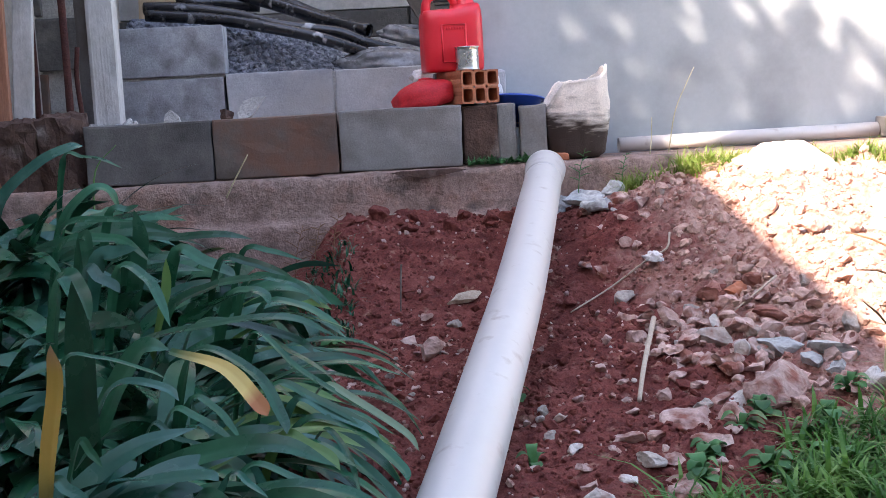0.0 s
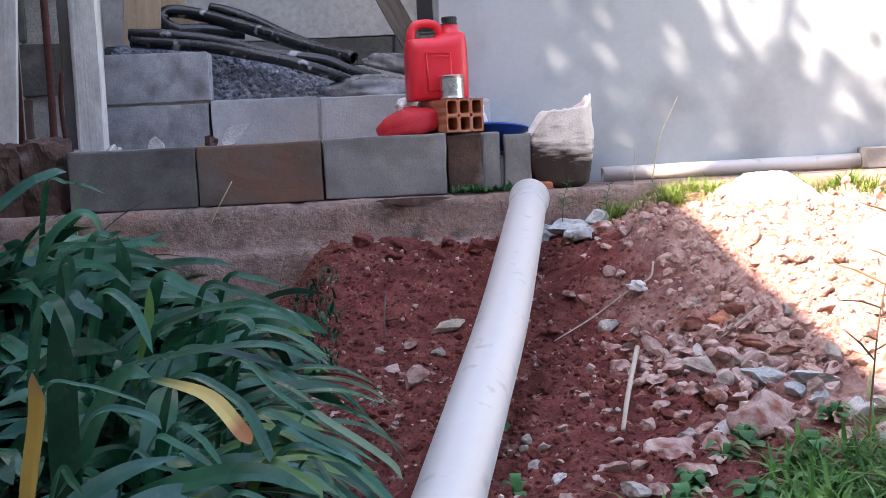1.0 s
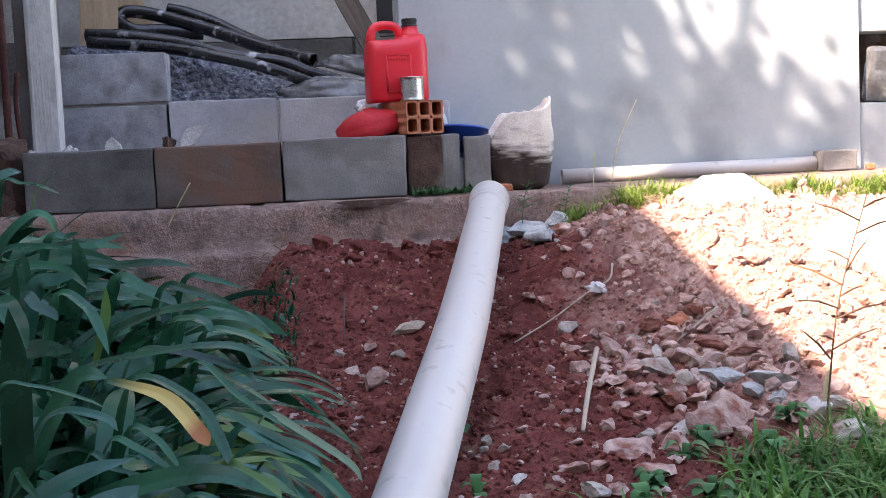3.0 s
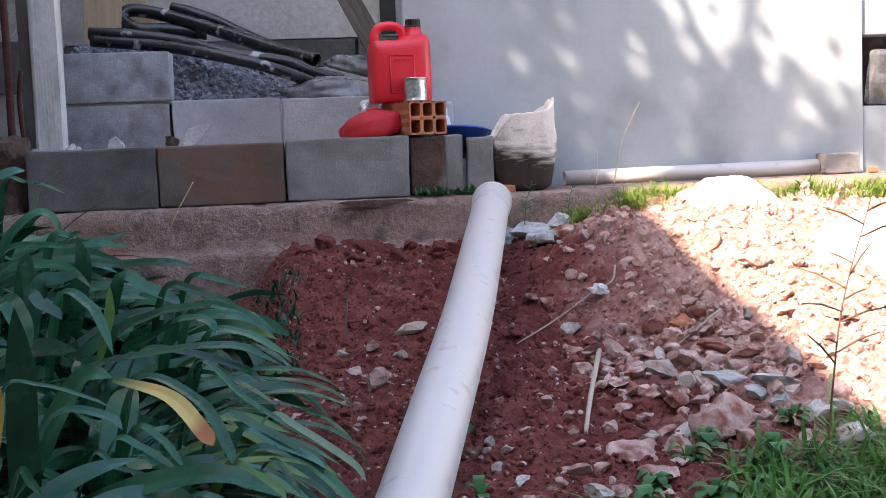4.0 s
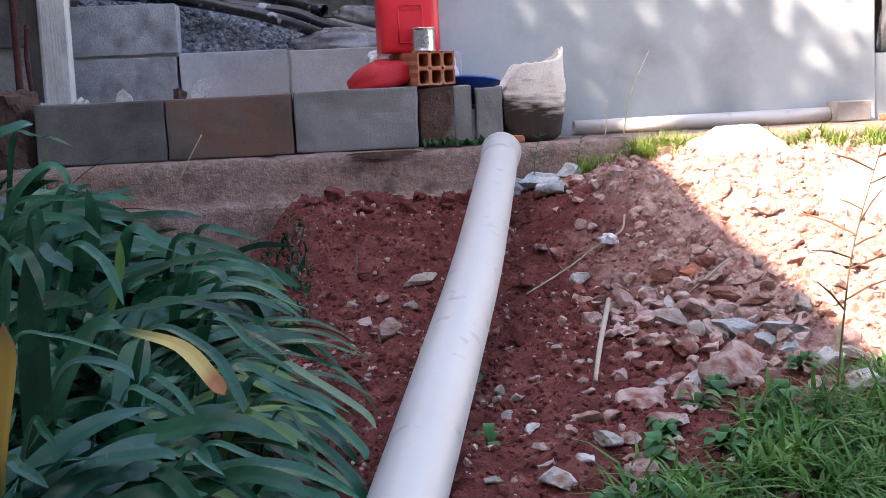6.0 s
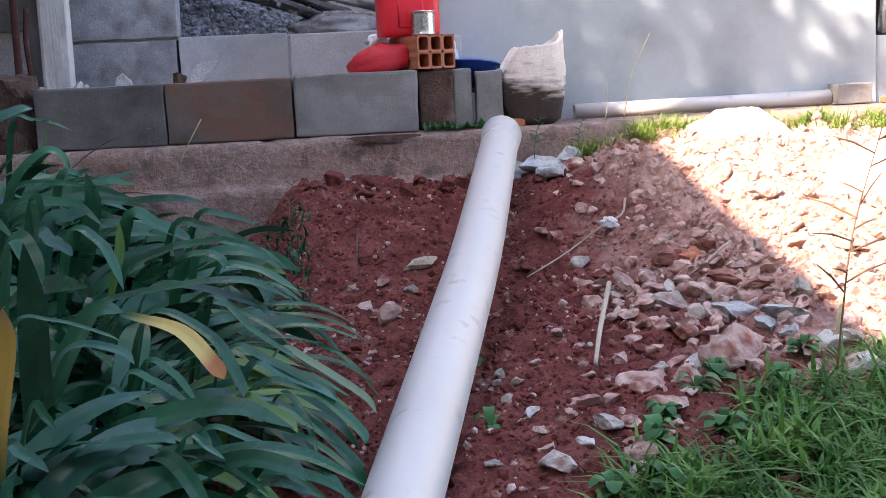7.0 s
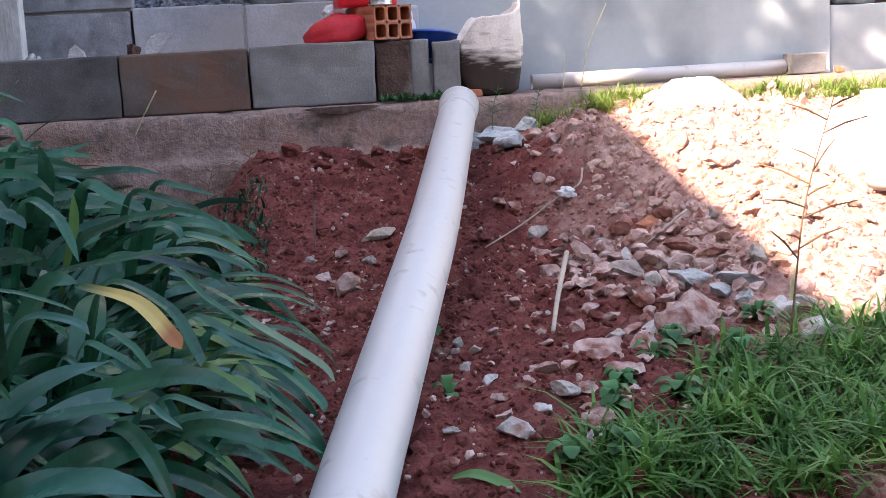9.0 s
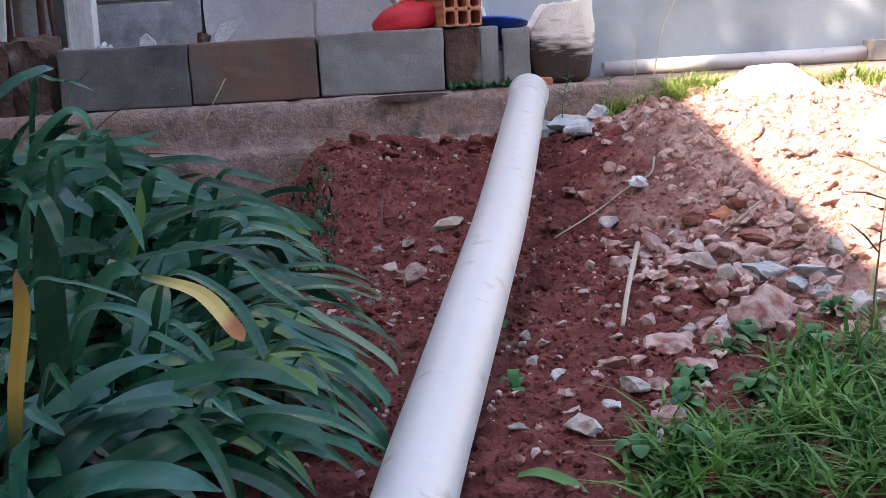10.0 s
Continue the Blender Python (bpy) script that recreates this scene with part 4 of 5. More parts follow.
WHITE = [(1.264, -1.137, 0.099), (1.123, -1.737, 0.050), (1.380, -1.700, 0.040), (1.347, -1.929, 0.085), (1.188, -1.974, 0.037), (0.837, -2.094, 0.036), (0.778, -2.176, 0.059), (0.892, -2.201, 0.061), (1.144, -1.232, 0.038), (1.396, -1.722, 0.050), (0.778, -1.912, 0.037), (1.435, -1.711, 0.066)]
RED = [(1.307, -0.891, 0.085), (1.346, -1.279, 0.104), (1.383, -1.354, 0.105), (1.378, -1.425, 0.064)]
PALE = [(0.77, -1.92, 0.028), (1.31, -0.68, 0.027), (1.54, -1.17, 0.066), (1.54, -1.02, 0.110), (1.58, -0.89, 0.086), (1.42, -0.88, 0.036), (1.54, -0.70, 0.076), (1.66, -0.59, 0.079), (1.47, -0.58, 0.055), (1.53, -1.30, 0.056), (1.56, -0.51, 0.080), (0.78, -0.26, 0.024), (1.15, -1.19, 0.028), (1.64, -1.24, 0.077), (1.64, -1.12, 0.054), (1.20, -0.43, 0.036), (1.62, -1.40, 0.061)]
seed = 100
for rows, mat, lab, grp in ((PINK, M_stone, "pinkish broken stone dusted with red soil", "pink stones"), (PINK_SMALL, M_stone, "pinkish broken stone dusted with red soil", "pink stones"), (BLUISH, M_bluestone, "bluish grey flake of broken concrete", "concrete flakes"), (WHITE, M_whitestone, "whitish piece of broken plaster", "plaster pieces"), (RED, M_redstone, "red lump of dry clay", "red lumps"), (GREYS, M_greystone, "broken grey concrete lump on red soil", "concrete lumps"), (PALE, M_palestone, "pale dry clod on the soil heap", "pale clods")):
    for x, y, sz in rows:
        seed += 1
        fl = 0.5 + 0.3 * ((seed * 7) % 10) / 10 - (0.26 if sz > 0.09 else 0)
        o = new("stone", stone_mesh("stone", sz, fl, seed, mat))
        o.matrix_world = pose(x, y, ground_z(x, y) + sz * fl * 0.22, (seed * 37) % 30 - 5, (seed * 53) % 30 - 15, (seed * 71) % 360)
        tagged(o, lab, "stone", grp)
rng = np.random.RandomState(21)
for k in range(250):
    x, y = rng.uniform(0.95, 2.2), rng.uniform(-1.8, -0.15)
    if k > 150:
        x, y = rng.normal(1.24, 0.14), rng.normal(-1.3, 0.26)
    elif k > 95:
        x, y = rng.uniform(0.4, 1.1), rng.uniform(-2.4, -1.0)
    sz = rng.uniform(0.018, 0.05) * (1.25 if x > 1.05 else 0.5)
    mat, lab, grp = ((M_stone, "pinkish broken stone dusted with red soil", "pink stones"), (M_greystone, "broken grey concrete lump on red soil", "concrete lumps"))[k % 7 == 0]
    if x > 1.5 and y > -1.4:
        mat, lab, grp = M_palestone, "pale dry clod on the soil heap", "pale clods"
    o = new("stone", stone_mesh("stone", sz, rng.uniform(0.5, 0.9), 400 + k, mat))
    o.matrix_world = pose(x, y, ground_z(x, y) + sz * 0.15, rng.uniform(-25, 25), rng.uniform(-25, 25), rng.uniform(0, 360))
    tagged(o, lab, "stone", grp)


def mound(x, y, rx, ry, h, power, seed, lab):
    """A heap of loose sand lying on the ground, with slumped sides and small lumps."""
    b = bmesh.new()
    n, m, rings = 48, 16, []
    for j in range(1, m + 1):
        ring = []
        for i in range(n):
            a, f = 2 * math.pi * i / n, j / m
            k = 1 + 0.22 * noise.noise(Vector((math.cos(a) * 1.6, math.sin(a) * 1.6, seed)))
            px, py = x + math.cos(a) * rx * f * k, y + math.sin(a) * ry * f * k
            rise = h * (1 - f ** power) + 0.008 * noise.noise(Vector((px * 22, py * 22, seed))) + 0.004 * noise.noise(Vector((px * 70, py * 70, seed)))
            ring.append(b.verts.new((px, py, ground_z(px, py) * f + (1 - f) * float(ground_base(x, y)) + rise - 0.03 * f ** 6)))
        rings.append(ring)
    top = b.verts.new((x, y, float(ground_base(x, y)) + h))
    for i in range(n):
        b.faces.new((top, rings[0][i], rings[0][(i + 1) % n]))
    for a, c in zip(rings, rings[1:]):
        for i in range(n):
            b.faces.new((a[i], c[i], c[(i + 1) % n], a[(i + 1) % n]))
    bmesh.ops.recalc_face_normals(b, faces=b.faces)
    return tagged(part("sand_mound", b, M_sand, smooth=True), lab, "sand")


mound(2.04, -0.84, 0.31, 0.22, 0.085, 2.2, 3, "mound of pale lime sand on the sunny heap")
mound(1.7, -0.4, 0.17, 0.13, 0.03, 1.3, 9, "small mound of pale lime sand topping the heap")

rng = np.random.RandomState(43)
for k in range(34):
    x, y = rng.uniform(0.36, 0.66), rng.uniform(-1.6, -0.92)
    sz = rng.uniform(0.012, 0.035)
    o = new("stone", stone_mesh("stone", sz, rng.uniform(0.35, 0.7), 1000 + k, M_stone if k % 3 else M_greystone))
    o.matrix_world = pose(x, y, ground_z(x, y) + sz * 0.12, rng.uniform(-15, 15), rng.uniform(-15, 15), rng.uniform(0, 360))
    tagged(o, "pinkish broken stone dusted with red soil" if k % 3 else "broken grey concrete lump on red soil", "stone", "pink stones" if k % 3 else "concrete lumps")
rng = np.random.RandomState(44)
for k in range(46):
    x, y = (rng.uniform(0.36, 1.0), rng.uniform(-0.2, -0.07)) if k < 18 else (rng.uniform(0.4, 1.35), rng.uniform(-1.0, -0.2))
    sz = rng.uniform(0.03, 0.075) * (1 if k < 18 else 0.75)
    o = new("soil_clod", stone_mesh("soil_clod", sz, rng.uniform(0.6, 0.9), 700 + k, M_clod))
    o.matrix_world = pose(x, y, ground_z(x, y) + sz * 0.1, rng.uniform(-25, 25), rng.uniform(-25, 25), rng.uniform(0, 360))
    tagged(o, "crumbly clod of damp red clay", "soil clod", "soil clods")
o = new("brick_chip", stone_mesh("brick_chip", 0.07, 0.7, 900, M_clay))
o.matrix_world = pose(1.36, -0.98, ground_z(1.36, -0.98) + 0.012, 10, 5, 40)
tagged(o, "broken orange brick piece among the stones", "brick chip")
rg = pillow("paper_scrap", 0.05, 0.035, 0.035, M_white, 4, 0.7)
rg.matrix_world = pose(1.224, -0.673, ground_z(1.224, -0.673) + 0.012, 10, 10, 30)
tagged(rg, "crumpled scrap of white paper on the soil", "paper scrap")
rng = np.random.RandomState(8)
pl = on_ground(rng, 20000, 0.28, 2.3, -2.5, -0.06, 0.0)
scatter("soil_crumbs", pl, np.minimum(0.004 + rng.exponential(0.0055, 20000), 0.034), 9, M_clod, "loose crumbs of red soil", "soil")
pl = on_ground(rng, 1800, 0.35, 2.2, -2.5, -0.05, 0.001)
scatter("stone_chips", pl, np.minimum(0.004 + rng.exponential(0.005, 1800), 0.02), 10, M_stone, "small pinkish chips scattered on the soil", "stone chips")
pl = on_ground(rng, 1500, 1.3, 2.4, -1.5, -0.1, 0.002)
scatter("dry_crumbs", pl, np.minimum(0.008 + rng.exponential(0.01, 1500), 0.045), 12, M_palestone, "pale dry crumbs on the sunny heap", "soil", ICO2)

# ---- sticks, straws and weeds ----
def stick(pts, r, mat, name, lab, cat, taper=0.6):
    p = spline(pts, 6)
    rad = [r * (1 - (1 - taper) * k / (len(p) - 1)) * (1 + 0.12 * noise.noise(Vector((k * 0.9, r * 900, 0)))) for k in range(len(p))]
    return tagged(part(name, tube(p, rad, 10), mat, smooth=True), lab, cat)


def near_ground(pts, lift):
    return [(x, y, ground_z(x, y) + h) for (x, y), h in zip(pts, lift)]


stick(near_ground([(1.147, -0.977), (1.065, -1.275), (0.988, -1.542), (0.936, -1.723)], (0.02, 0.045, 0.045, 0.022)), 0.0068, M_stick, "stick", "pale dry stick lying on red soil", "stick", 0.6)
stick(near_ground([(1.293, -0.588), (1.272, -0.633), (1.218, -0.643), (1.107, -0.669), (0.976, -0.784)], (0.014, 0.012, 0.014, 0.014, 0.01)), 0.0032, M_stick, "twig", "thin crooked dry twig on red soil", "twig")
stick(near_ground([(1.42, -1.08), (1.29, -1.17)], (0.03, 0.02)), 0.003, M_stick, "twig", "short thin dry twig among the stones", "twig")
o = new("wood_chip", stone_mesh("wood_chip", 0.12, 0.25, 55, M_stick))
o.matrix_world = pose(0.71, -0.66, ground_z(0.71, -0.66) + 0.022, 20, -12, 46)
o.scale = (1, 0.4, 1)
tagged(o, "pale split wood chip on red soil", "wood chip")
stick(near_ground([(0.548, -0.62), (0.543, -0.65), (0.537, -0.69)], (0.1, 0.06, 0.004)), 0.003, M_greywood, "stem", "cut grey-green stem against the soil bank", "stem")
stick([(1.475, 0.101, 0.0), (1.503, 0.106, 0.133), (1.541, 0.110, 0.215), (1.573, 0.112, 0.276)], 0.0022, M_straw, "grass_stalk", "pale dry grass stalk against the rendered wall", "grass stalk")
stick([(1.40, 0.05, 0.0), (1.41, 0.06, 0.06), (1.412, 0.06, 0.12)], 0.0018, M_straw, "grass_stalk", "short dry grass stalk on the strip", "grass stalk")
stick([(0.035, -0.06, -0.05), (0.07, -0.08, 0.01), (0.114, -0.106, 0.08)], 0.003, M_straw, "straw", "single straw leaning on the footing", "straw")
stick([(-0.345, -0.2, -0.1), (-0.33, -0.19, 0.06), (-0.259, -0.213, 0.135)], 0.004, M_leaf_light, "grass_stalk", "yellow-green grass blade beside the blocks", "grass stalk", 0.3)
stick([(0.70, -0.045, -0.14), (0.55, -0.05, -0.135), (0.42, -0.05, -0.142)], 0.003, M_stick, "twig", "thin pale twig along the footing", "twig")


def branching_weed(x, y, h, mat, lab, seed, n=12, r=0.0022):
    rng = np.random.RandomState(seed)
    w = empty("dry_weed", pose(x, y, ground_z(x, y)))
    stem = spline([(0, 0, -0.01), (0.012 * h / 0.4, 0, h * 0.3), (0.03 * h / 0.4, 0, h * 0.62), (0.075 * h / 0.4, 0, h)], 8)
    part("stem", tube(stem, [r * (1 - 0.6 * k / (len(stem) - 1)) for k in range(len(stem))], 8), mat, w, smooth=True)
    for k in range(n):
        p = stem[int(len(stem) * (0.42 + 0.56 * k / n))]
        a = (0 if k % 2 else math.pi) + rng.uniform(-0.7, 0.7)
        ln = h * rng.uniform(0.1, 0.24) * (1.15 - 0.5 * k / n)
        q = p + Vector((math.cos(a) * ln, math.sin(a) * ln, ln * rng.uniform(0.15, 0.7)))
        mid = (p + q) / 2 + Vector((0, 0, ln * 0.05))
        part("twig", tube([p, mid, q], [r * 0.7, r * 0.9, r * 0.35], 6), mat, w)
    return tagged(w, lab, "weed")


branching_weed(1.295, -1.95, 0.44, M_drystalk, "tall dry brown weed with side twigs in the grass", 4)
for k, (x, y, h) in enumerate(((0.24, -0.3, 0.2), (0.3, -0.28, 0.16), (0.36, -0.35, 0.14), (1.13, -0.1, 0.16), (1.27, -0.1, 0.12))):
    branching_weed(x, y, h, M_drystalk if k < 3 else M_weed, "thin dark weed by the footing", 30 + k, 8, 0.0018)


# ---- strap-leaved plants ----
def strap(name, pts, width, parent, mat, fold=0.25, label="", roll=0.0, face=None):
    """A long arching leaf along a curve, folded along its midrib; its origin at its base."""
    p = spline(pts, 6)
    base = p[0].copy()
    p = [q - base for q in p]
    b = bmesh.new()
    rows, side0 = [], None
    for i, q in enumerate(p):
        t = i / (len(p) - 1)
        d = (p[min(i + 1, len(p) - 1)] - p[max(i - 1, 0)]).normalized()
        if side0 is None:
            side0 = d.cross(Vector((0, 0, 1)))
            if side0.length < 0.12:
                side0 = Vector((0.8, -0.5, 0))
            side0.normalize()
            side0 = Matrix.Rotation(roll, 3, d) @ side0
        side = (side0 - d * side0.dot(d)).normalized()
        side0 = side
        if face is not None:
            turned = d.cross(face)
            if turned.length > 0.15:
                side = turned.normalized()
                if i and side.dot(last) < 0:
                    side = -side
        last = side
        up = side.cross(d)
        w = width / 2 * min(1, 0.5 + 1.2 * t) * max(0.02, (1 - max(0, (t - 0.66) / 0.34) ** 2.6))
        rows.append([b.verts.new(q + side * w * k + up * abs(k) * w * fold * (1 - 0.7 * t)) for k in (-1, -0.6, -0.2, 0, 0.2, 0.6, 1)])
    for a, c in zip(rows, rows[1:]):
        for k in range(6):
            b.faces.new((a[k], a[k + 1], c[k + 1], c[k]))
    o = part(name, b, mat, parent, label, smooth=True)
    o.location = base - (parent.location if parent else Vector())
    return o


def plant(x, y, n, seed, size=1.0, lean=0.0):
    rng = np.random.RandomState(seed)
    z = ground_z(x, y)
    e = empty("strap_leaf_plant", pose(x, y, z))
    for k in range(n):
        a = lean + rng.normal(0, 1.1) if k % 4 else rng.uniform(0, 6.28)
        ln = size * rng.uniform(0.34, 0.6)
        el, bend = radians(rng.uniform(52, 84)), radians(rng.uniform(70, 150))
        q = Vector((x + rng.normal(0, 0.02), y + rng.normal(0, 0.02), z - 0.01))
        pts = [q.copy()]
        for i in range(6):
            ang = el - bend * ((i + 0.5) / 6) ** 1.4
            q = q + Vector((math.cos(a) * math.cos(ang), math.sin(a) * math.cos(ang), math.sin(ang))) * ln / 6
            pts.append(q.copy())
            a += rng.normal(0, 0.07)
        mat = M_leaf_light if rng.rand() < 0.015 else (M_leaf_blue if rng.rand() < 0.2 else M_leaf)
        strap("leaf", pts, rng.uniform(0.036, 0.058) * min(1, 0.7 + 0.3 * size) * (0.95 if y > -1.2 else 1), e, mat, rng.uniform(0.08, 0.35), face=Vector((rng.normal(0.0, 0.5), rng.normal(-0.25, 0.4), 0.8)))
    return tagged(e, "dense clump of dark green strap-shaped leaves", "plant", "strap-leaved plants")


BEDS = [(-0.5, -0.55), (-0.3, -0.6), (-0.42, -0.5), (-0.2, -0.55), (-0.5, -0.75), (-0.44, -0.85), (-0.52, -1.1), (-0.3, -0.9), (-0.34, -0.72), (-0.06, -0.76), (0.08, -0.9), (-0.42, -0.95), (-0.2, -1.0), (0.02, -1.05), (-0.36, -1.3), (-0.12, -1.35), (0.02, -1.42), (-0.24, -1.65), (0.0, -1.7), (0.07, -1.78), (-0.12, -2.0), (0.06, -2.05), (0.14, -2.1), (-0.03, -2.36), (0.05, -2.46)]
for k, (x, y) in enumerate(BEDS):
    plant(x, y, 36 if y > -1.2 else 30, 50 + k, (1.2 if x < -0.4 else (1.0 if x < -0.28 else 0.8)) if y > -1.2 else (0.82 if y > -1.8 else 0.64), -0.45)



def fringe(x, y, n, seed):
    """A clump of narrower leaves that droop towards the bare soil."""
    rng = np.random.RandomState(seed)
    z = ground_z(x, y)
    e = empty("strap_leaf_plant", pose(x, y, z))
    for k in range(n):
        a = rng.normal(-0.35, 0.4)
        ln = rng.uniform(0.34, 0.5)
        el, bend = radians(rng.uniform(50, 78)), radians(rng.uniform(95, 135))
        q = Vector((x + rng.normal(0, 0.03), y + rng.normal(0, 0.06), z - 0.01))
        pts = [q.copy()]
        for i in range(6):
            ang = el - bend * ((i + 0.5) / 6) ** 1.2
            q = q + Vector((math.cos(a) * math.cos(ang), math.sin(a) * math.cos(ang), math.sin(ang))) * ln / 6
            pts.append(q.copy())
        strap("leaf", pts, rng.uniform(0.016, 0.028), e, M_leaf if k % 5 else M_leaf_light, rng.uniform(0.2, 0.5), roll=rng.normal(0.2, 0.35))
    return tagged(e, "clump of narrow drooping dark green strap leaves", "plant", "strap-leaved plants")


for k, (x, y) in enumerate(((0.1, -1.6), (0.13, -1.85), (0.13, -2.04), (0.12, -2.2))):
    fringe(x, y, 16, 90 + k)
front = empty("strap_leaf_plant", pose(0.06, -2.1, ground_z(0.06, -2.1)))
tagged(front, "clump of broad strap leaves, one yellowed and browned", "plant", "strap-leaved plants")


def arch(root, run, width, mat):
    """One leaf that rises from the ground and arches over through the points of its run."""
    x, y = root
    g, q = ground_z(x, y), Vector(run[0])
    low = Vector((x, y, g))
    rise = low.lerp(q, 0.5) + Vector((-0.012, 0, 0.02))
    label = "yellowed leaf with a brown tip" if mat is M_leaf_yellow else ""
    strap("leaf", run if mat is M_leaf_yellow else [low, rise] + run, width, front, mat, 0.12 + 0.25 * ((width * 7919 + x * 31) % 1.0), label, face=Vector((0.3 * math.sin(x * 90), -0.55 + 0.25 * math.sin(y * 130), 0.8)))


arch((0.043, -2.270), [(0.073, -2.300, -0.280), (0.075, -2.293, -0.170), (0.076, -2.287, -0.090), (0.071, -2.280, -0.007)], 0.047, M_leaf)
arch((0.032, -2.130), [(0.071, -2.160, -0.218), (0.100, -2.173, -0.165), (0.137, -2.187, -0.118), (0.175, -2.200, -0.120)], 0.037, M_leaf)
arch((0.016, -2.300), [(0.060, -2.330, -0.108), (0.106, -2.322, -0.102), (0.164, -2.308, -0.126), (0.185, -2.300, -0.140)], 0.007, M_leaf)
arch((0.039, -2.170), [(0.080, -2.200, -0.189), (0.116, -2.215, -0.158), (0.175, -2.245, -0.165), (0.193, -2.260, -0.180)], 0.015, M_leaf_blue)
arch((0.108, -2.090), [(0.163, -2.120, -0.138), (0.245, -2.168, -0.158), (0.292, -2.216, -0.199), (0.307, -2.240, -0.214)], 0.023, M_leaf_yellow)
arch((0.143, -2.070), [(0.199, -2.100, -0.143), (0.286, -2.160, -0.171), (0.325, -2.220, -0.223), (0.332, -2.250, -0.239)], 0.018, M_leaf)
arch((0.019, -2.290), [(0.086, -2.320, -0.297), (0.209, -2.353, -0.236), (0.324, -2.387, -0.214), (0.402, -2.420, -0.239)], 0.032, M_leaf)
arch((0.036, -2.350), [(0.086, -2.380, -0.283), (0.154, -2.400, -0.249), (0.241, -2.440, -0.231), (0.264, -2.460, -0.234)], 0.023, M_leaf_blue)
arch((0.162, -2.330), [(0.221, -2.360, -0.341), (0.320, -2.400, -0.280), (0.390, -2.440, -0.279), (0.412, -2.460, -0.293)], 0.026, M_leaf)
arch((0.046, -2.270), [(0.098, -2.300, -0.351), (0.171, -2.325, -0.305), (0.284, -2.375, -0.276), (0.315, -2.400, -0.280)], 0.021, M_leaf)
arch((0.156, -2.150), [(0.197, -2.180, -0.198), (0.233, -2.200, -0.209), (0.252, -2.220, -0.226), (0.269, -2.240, -0.246)], 0.012, M_leaf)
arch((0.131, -2.170), [(0.172, -2.200, -0.208), (0.208, -2.220, -0.213), (0.239, -2.240, -0.228), (0.264, -2.260, -0.243)], 0.011, M_leaf)
arch((0.113, -2.220), [(0.153, -2.250, -0.212), (0.187, -2.285, -0.223), (0.235, -2.320, -0.227)], 0.009, M_leaf_blue)
arch((0.232, -2.350), [(0.269, -2.380, -0.250), (0.294, -2.400, -0.260), (0.316, -2.420, -0.271)], 0.011, M_leaf_blue)
arch((0.033, -2.420), [(0.069, -2.450, -0.226), (0.088, -2.467, -0.228), (0.107, -2.483, -0.234), (0.126, -2.500, -0.244)], 0.015, M_leaf_blue)
arch((0.055, -2.370), [(0.090, -2.400, -0.193), (0.107, -2.410, -0.203), (0.121, -2.420, -0.218)], 0.011, M_leaf)
arch((0.229, -1.920), [(0.275, -1.950, -0.158), (0.328, -1.983, -0.178), (0.363, -2.017, -0.193), (0.388, -2.050, -0.206)], 0.012, M_leaf)
arch((0.222, -1.970), [(0.272, -2.000, -0.141), (0.338, -2.040, -0.191), (0.403, -2.080, -0.230), (0.454, -2.120, -0.256)], 0.013, M_leaf)
arch((0.260, -2.070), [(0.307, -2.100, -0.203), (0.364, -2.125, -0.220), (0.444, -2.175, -0.258), (0.453, -2.200, -0.274)], 0.014, M_leaf)
arch((0.336, -2.020), [(0.378, -2.050, -0.220), (0.420, -2.087, -0.233), (0.494, -2.163, -0.271), (0.512, -2.200, -0.291)], 0.012, M_leaf_pale)
arch((0.303, -2.120), [(0.355, -2.150, -0.246), (0.426, -2.175, -0.261), (0.484, -2.225, -0.303), (0.492, -2.250, -0.318)], 0.021, M_leaf)
arch((0.295, -2.090), [(0.339, -2.120, -0.222), (0.387, -2.147, -0.239), (0.434, -2.173, -0.255), (0.458, -2.200, -0.268)], 0.014, M_leaf_blue)
arch((0.236, -2.250), [(0.284, -2.280, -0.269), (0.343, -2.315, -0.281), (0.436, -2.385, -0.309), (0.462, -2.420, -0.338)], 0.012, M_leaf)
arch((0.323, -2.330), [(0.365, -2.360, -0.299), (0.407, -2.390, -0.319), (0.443, -2.420, -0.343)], 0.013, M_leaf)
arch((0.342, -2.170), [(0.380, -2.200, -0.250), (0.406, -2.227, -0.268), (0.419, -2.253, -0.295), (0.426, -2.280, -0.323)], 0.009, M_leaf)
arch((0.295, -2.370), [(0.338, -2.400, -0.318), (0.381, -2.430, -0.303), (0.431, -2.460, -0.315)], 0.014, M_leaf)
arch((-0.003, -1.870), [(0.066, -1.900, -0.169), (0.197, -1.933, -0.134), (0.323, -1.967, -0.124), (0.401, -2.000, -0.155)], 0.021, M_leaf)
arch((0.115, -1.870), [(0.165, -1.900, -0.146), (0.231, -1.925, -0.133), (0.338, -1.975, -0.160), (0.365, -2.000, -0.180)], 0.017, M_leaf)
arch((0.287, -2.190), [(0.326, -2.220, -0.248), (0.357, -2.247, -0.256), (0.388, -2.273, -0.267), (0.402, -2.300, -0.280)], 0.018, M_leaf_light)
arch((-0.118, -1.120), [(-0.058, -1.150, -0.069), (0.042, -1.173, -0.061), (0.141, -1.197, -0.058), (0.210, -1.220, -0.070)], 0.023, M_leaf)
arch((-0.128, -1.370), [(-0.085, -1.400, -0.079), (-0.044, -1.410, -0.061), (-0.000, -1.420, -0.056)], 0.036, M_leaf_blue)
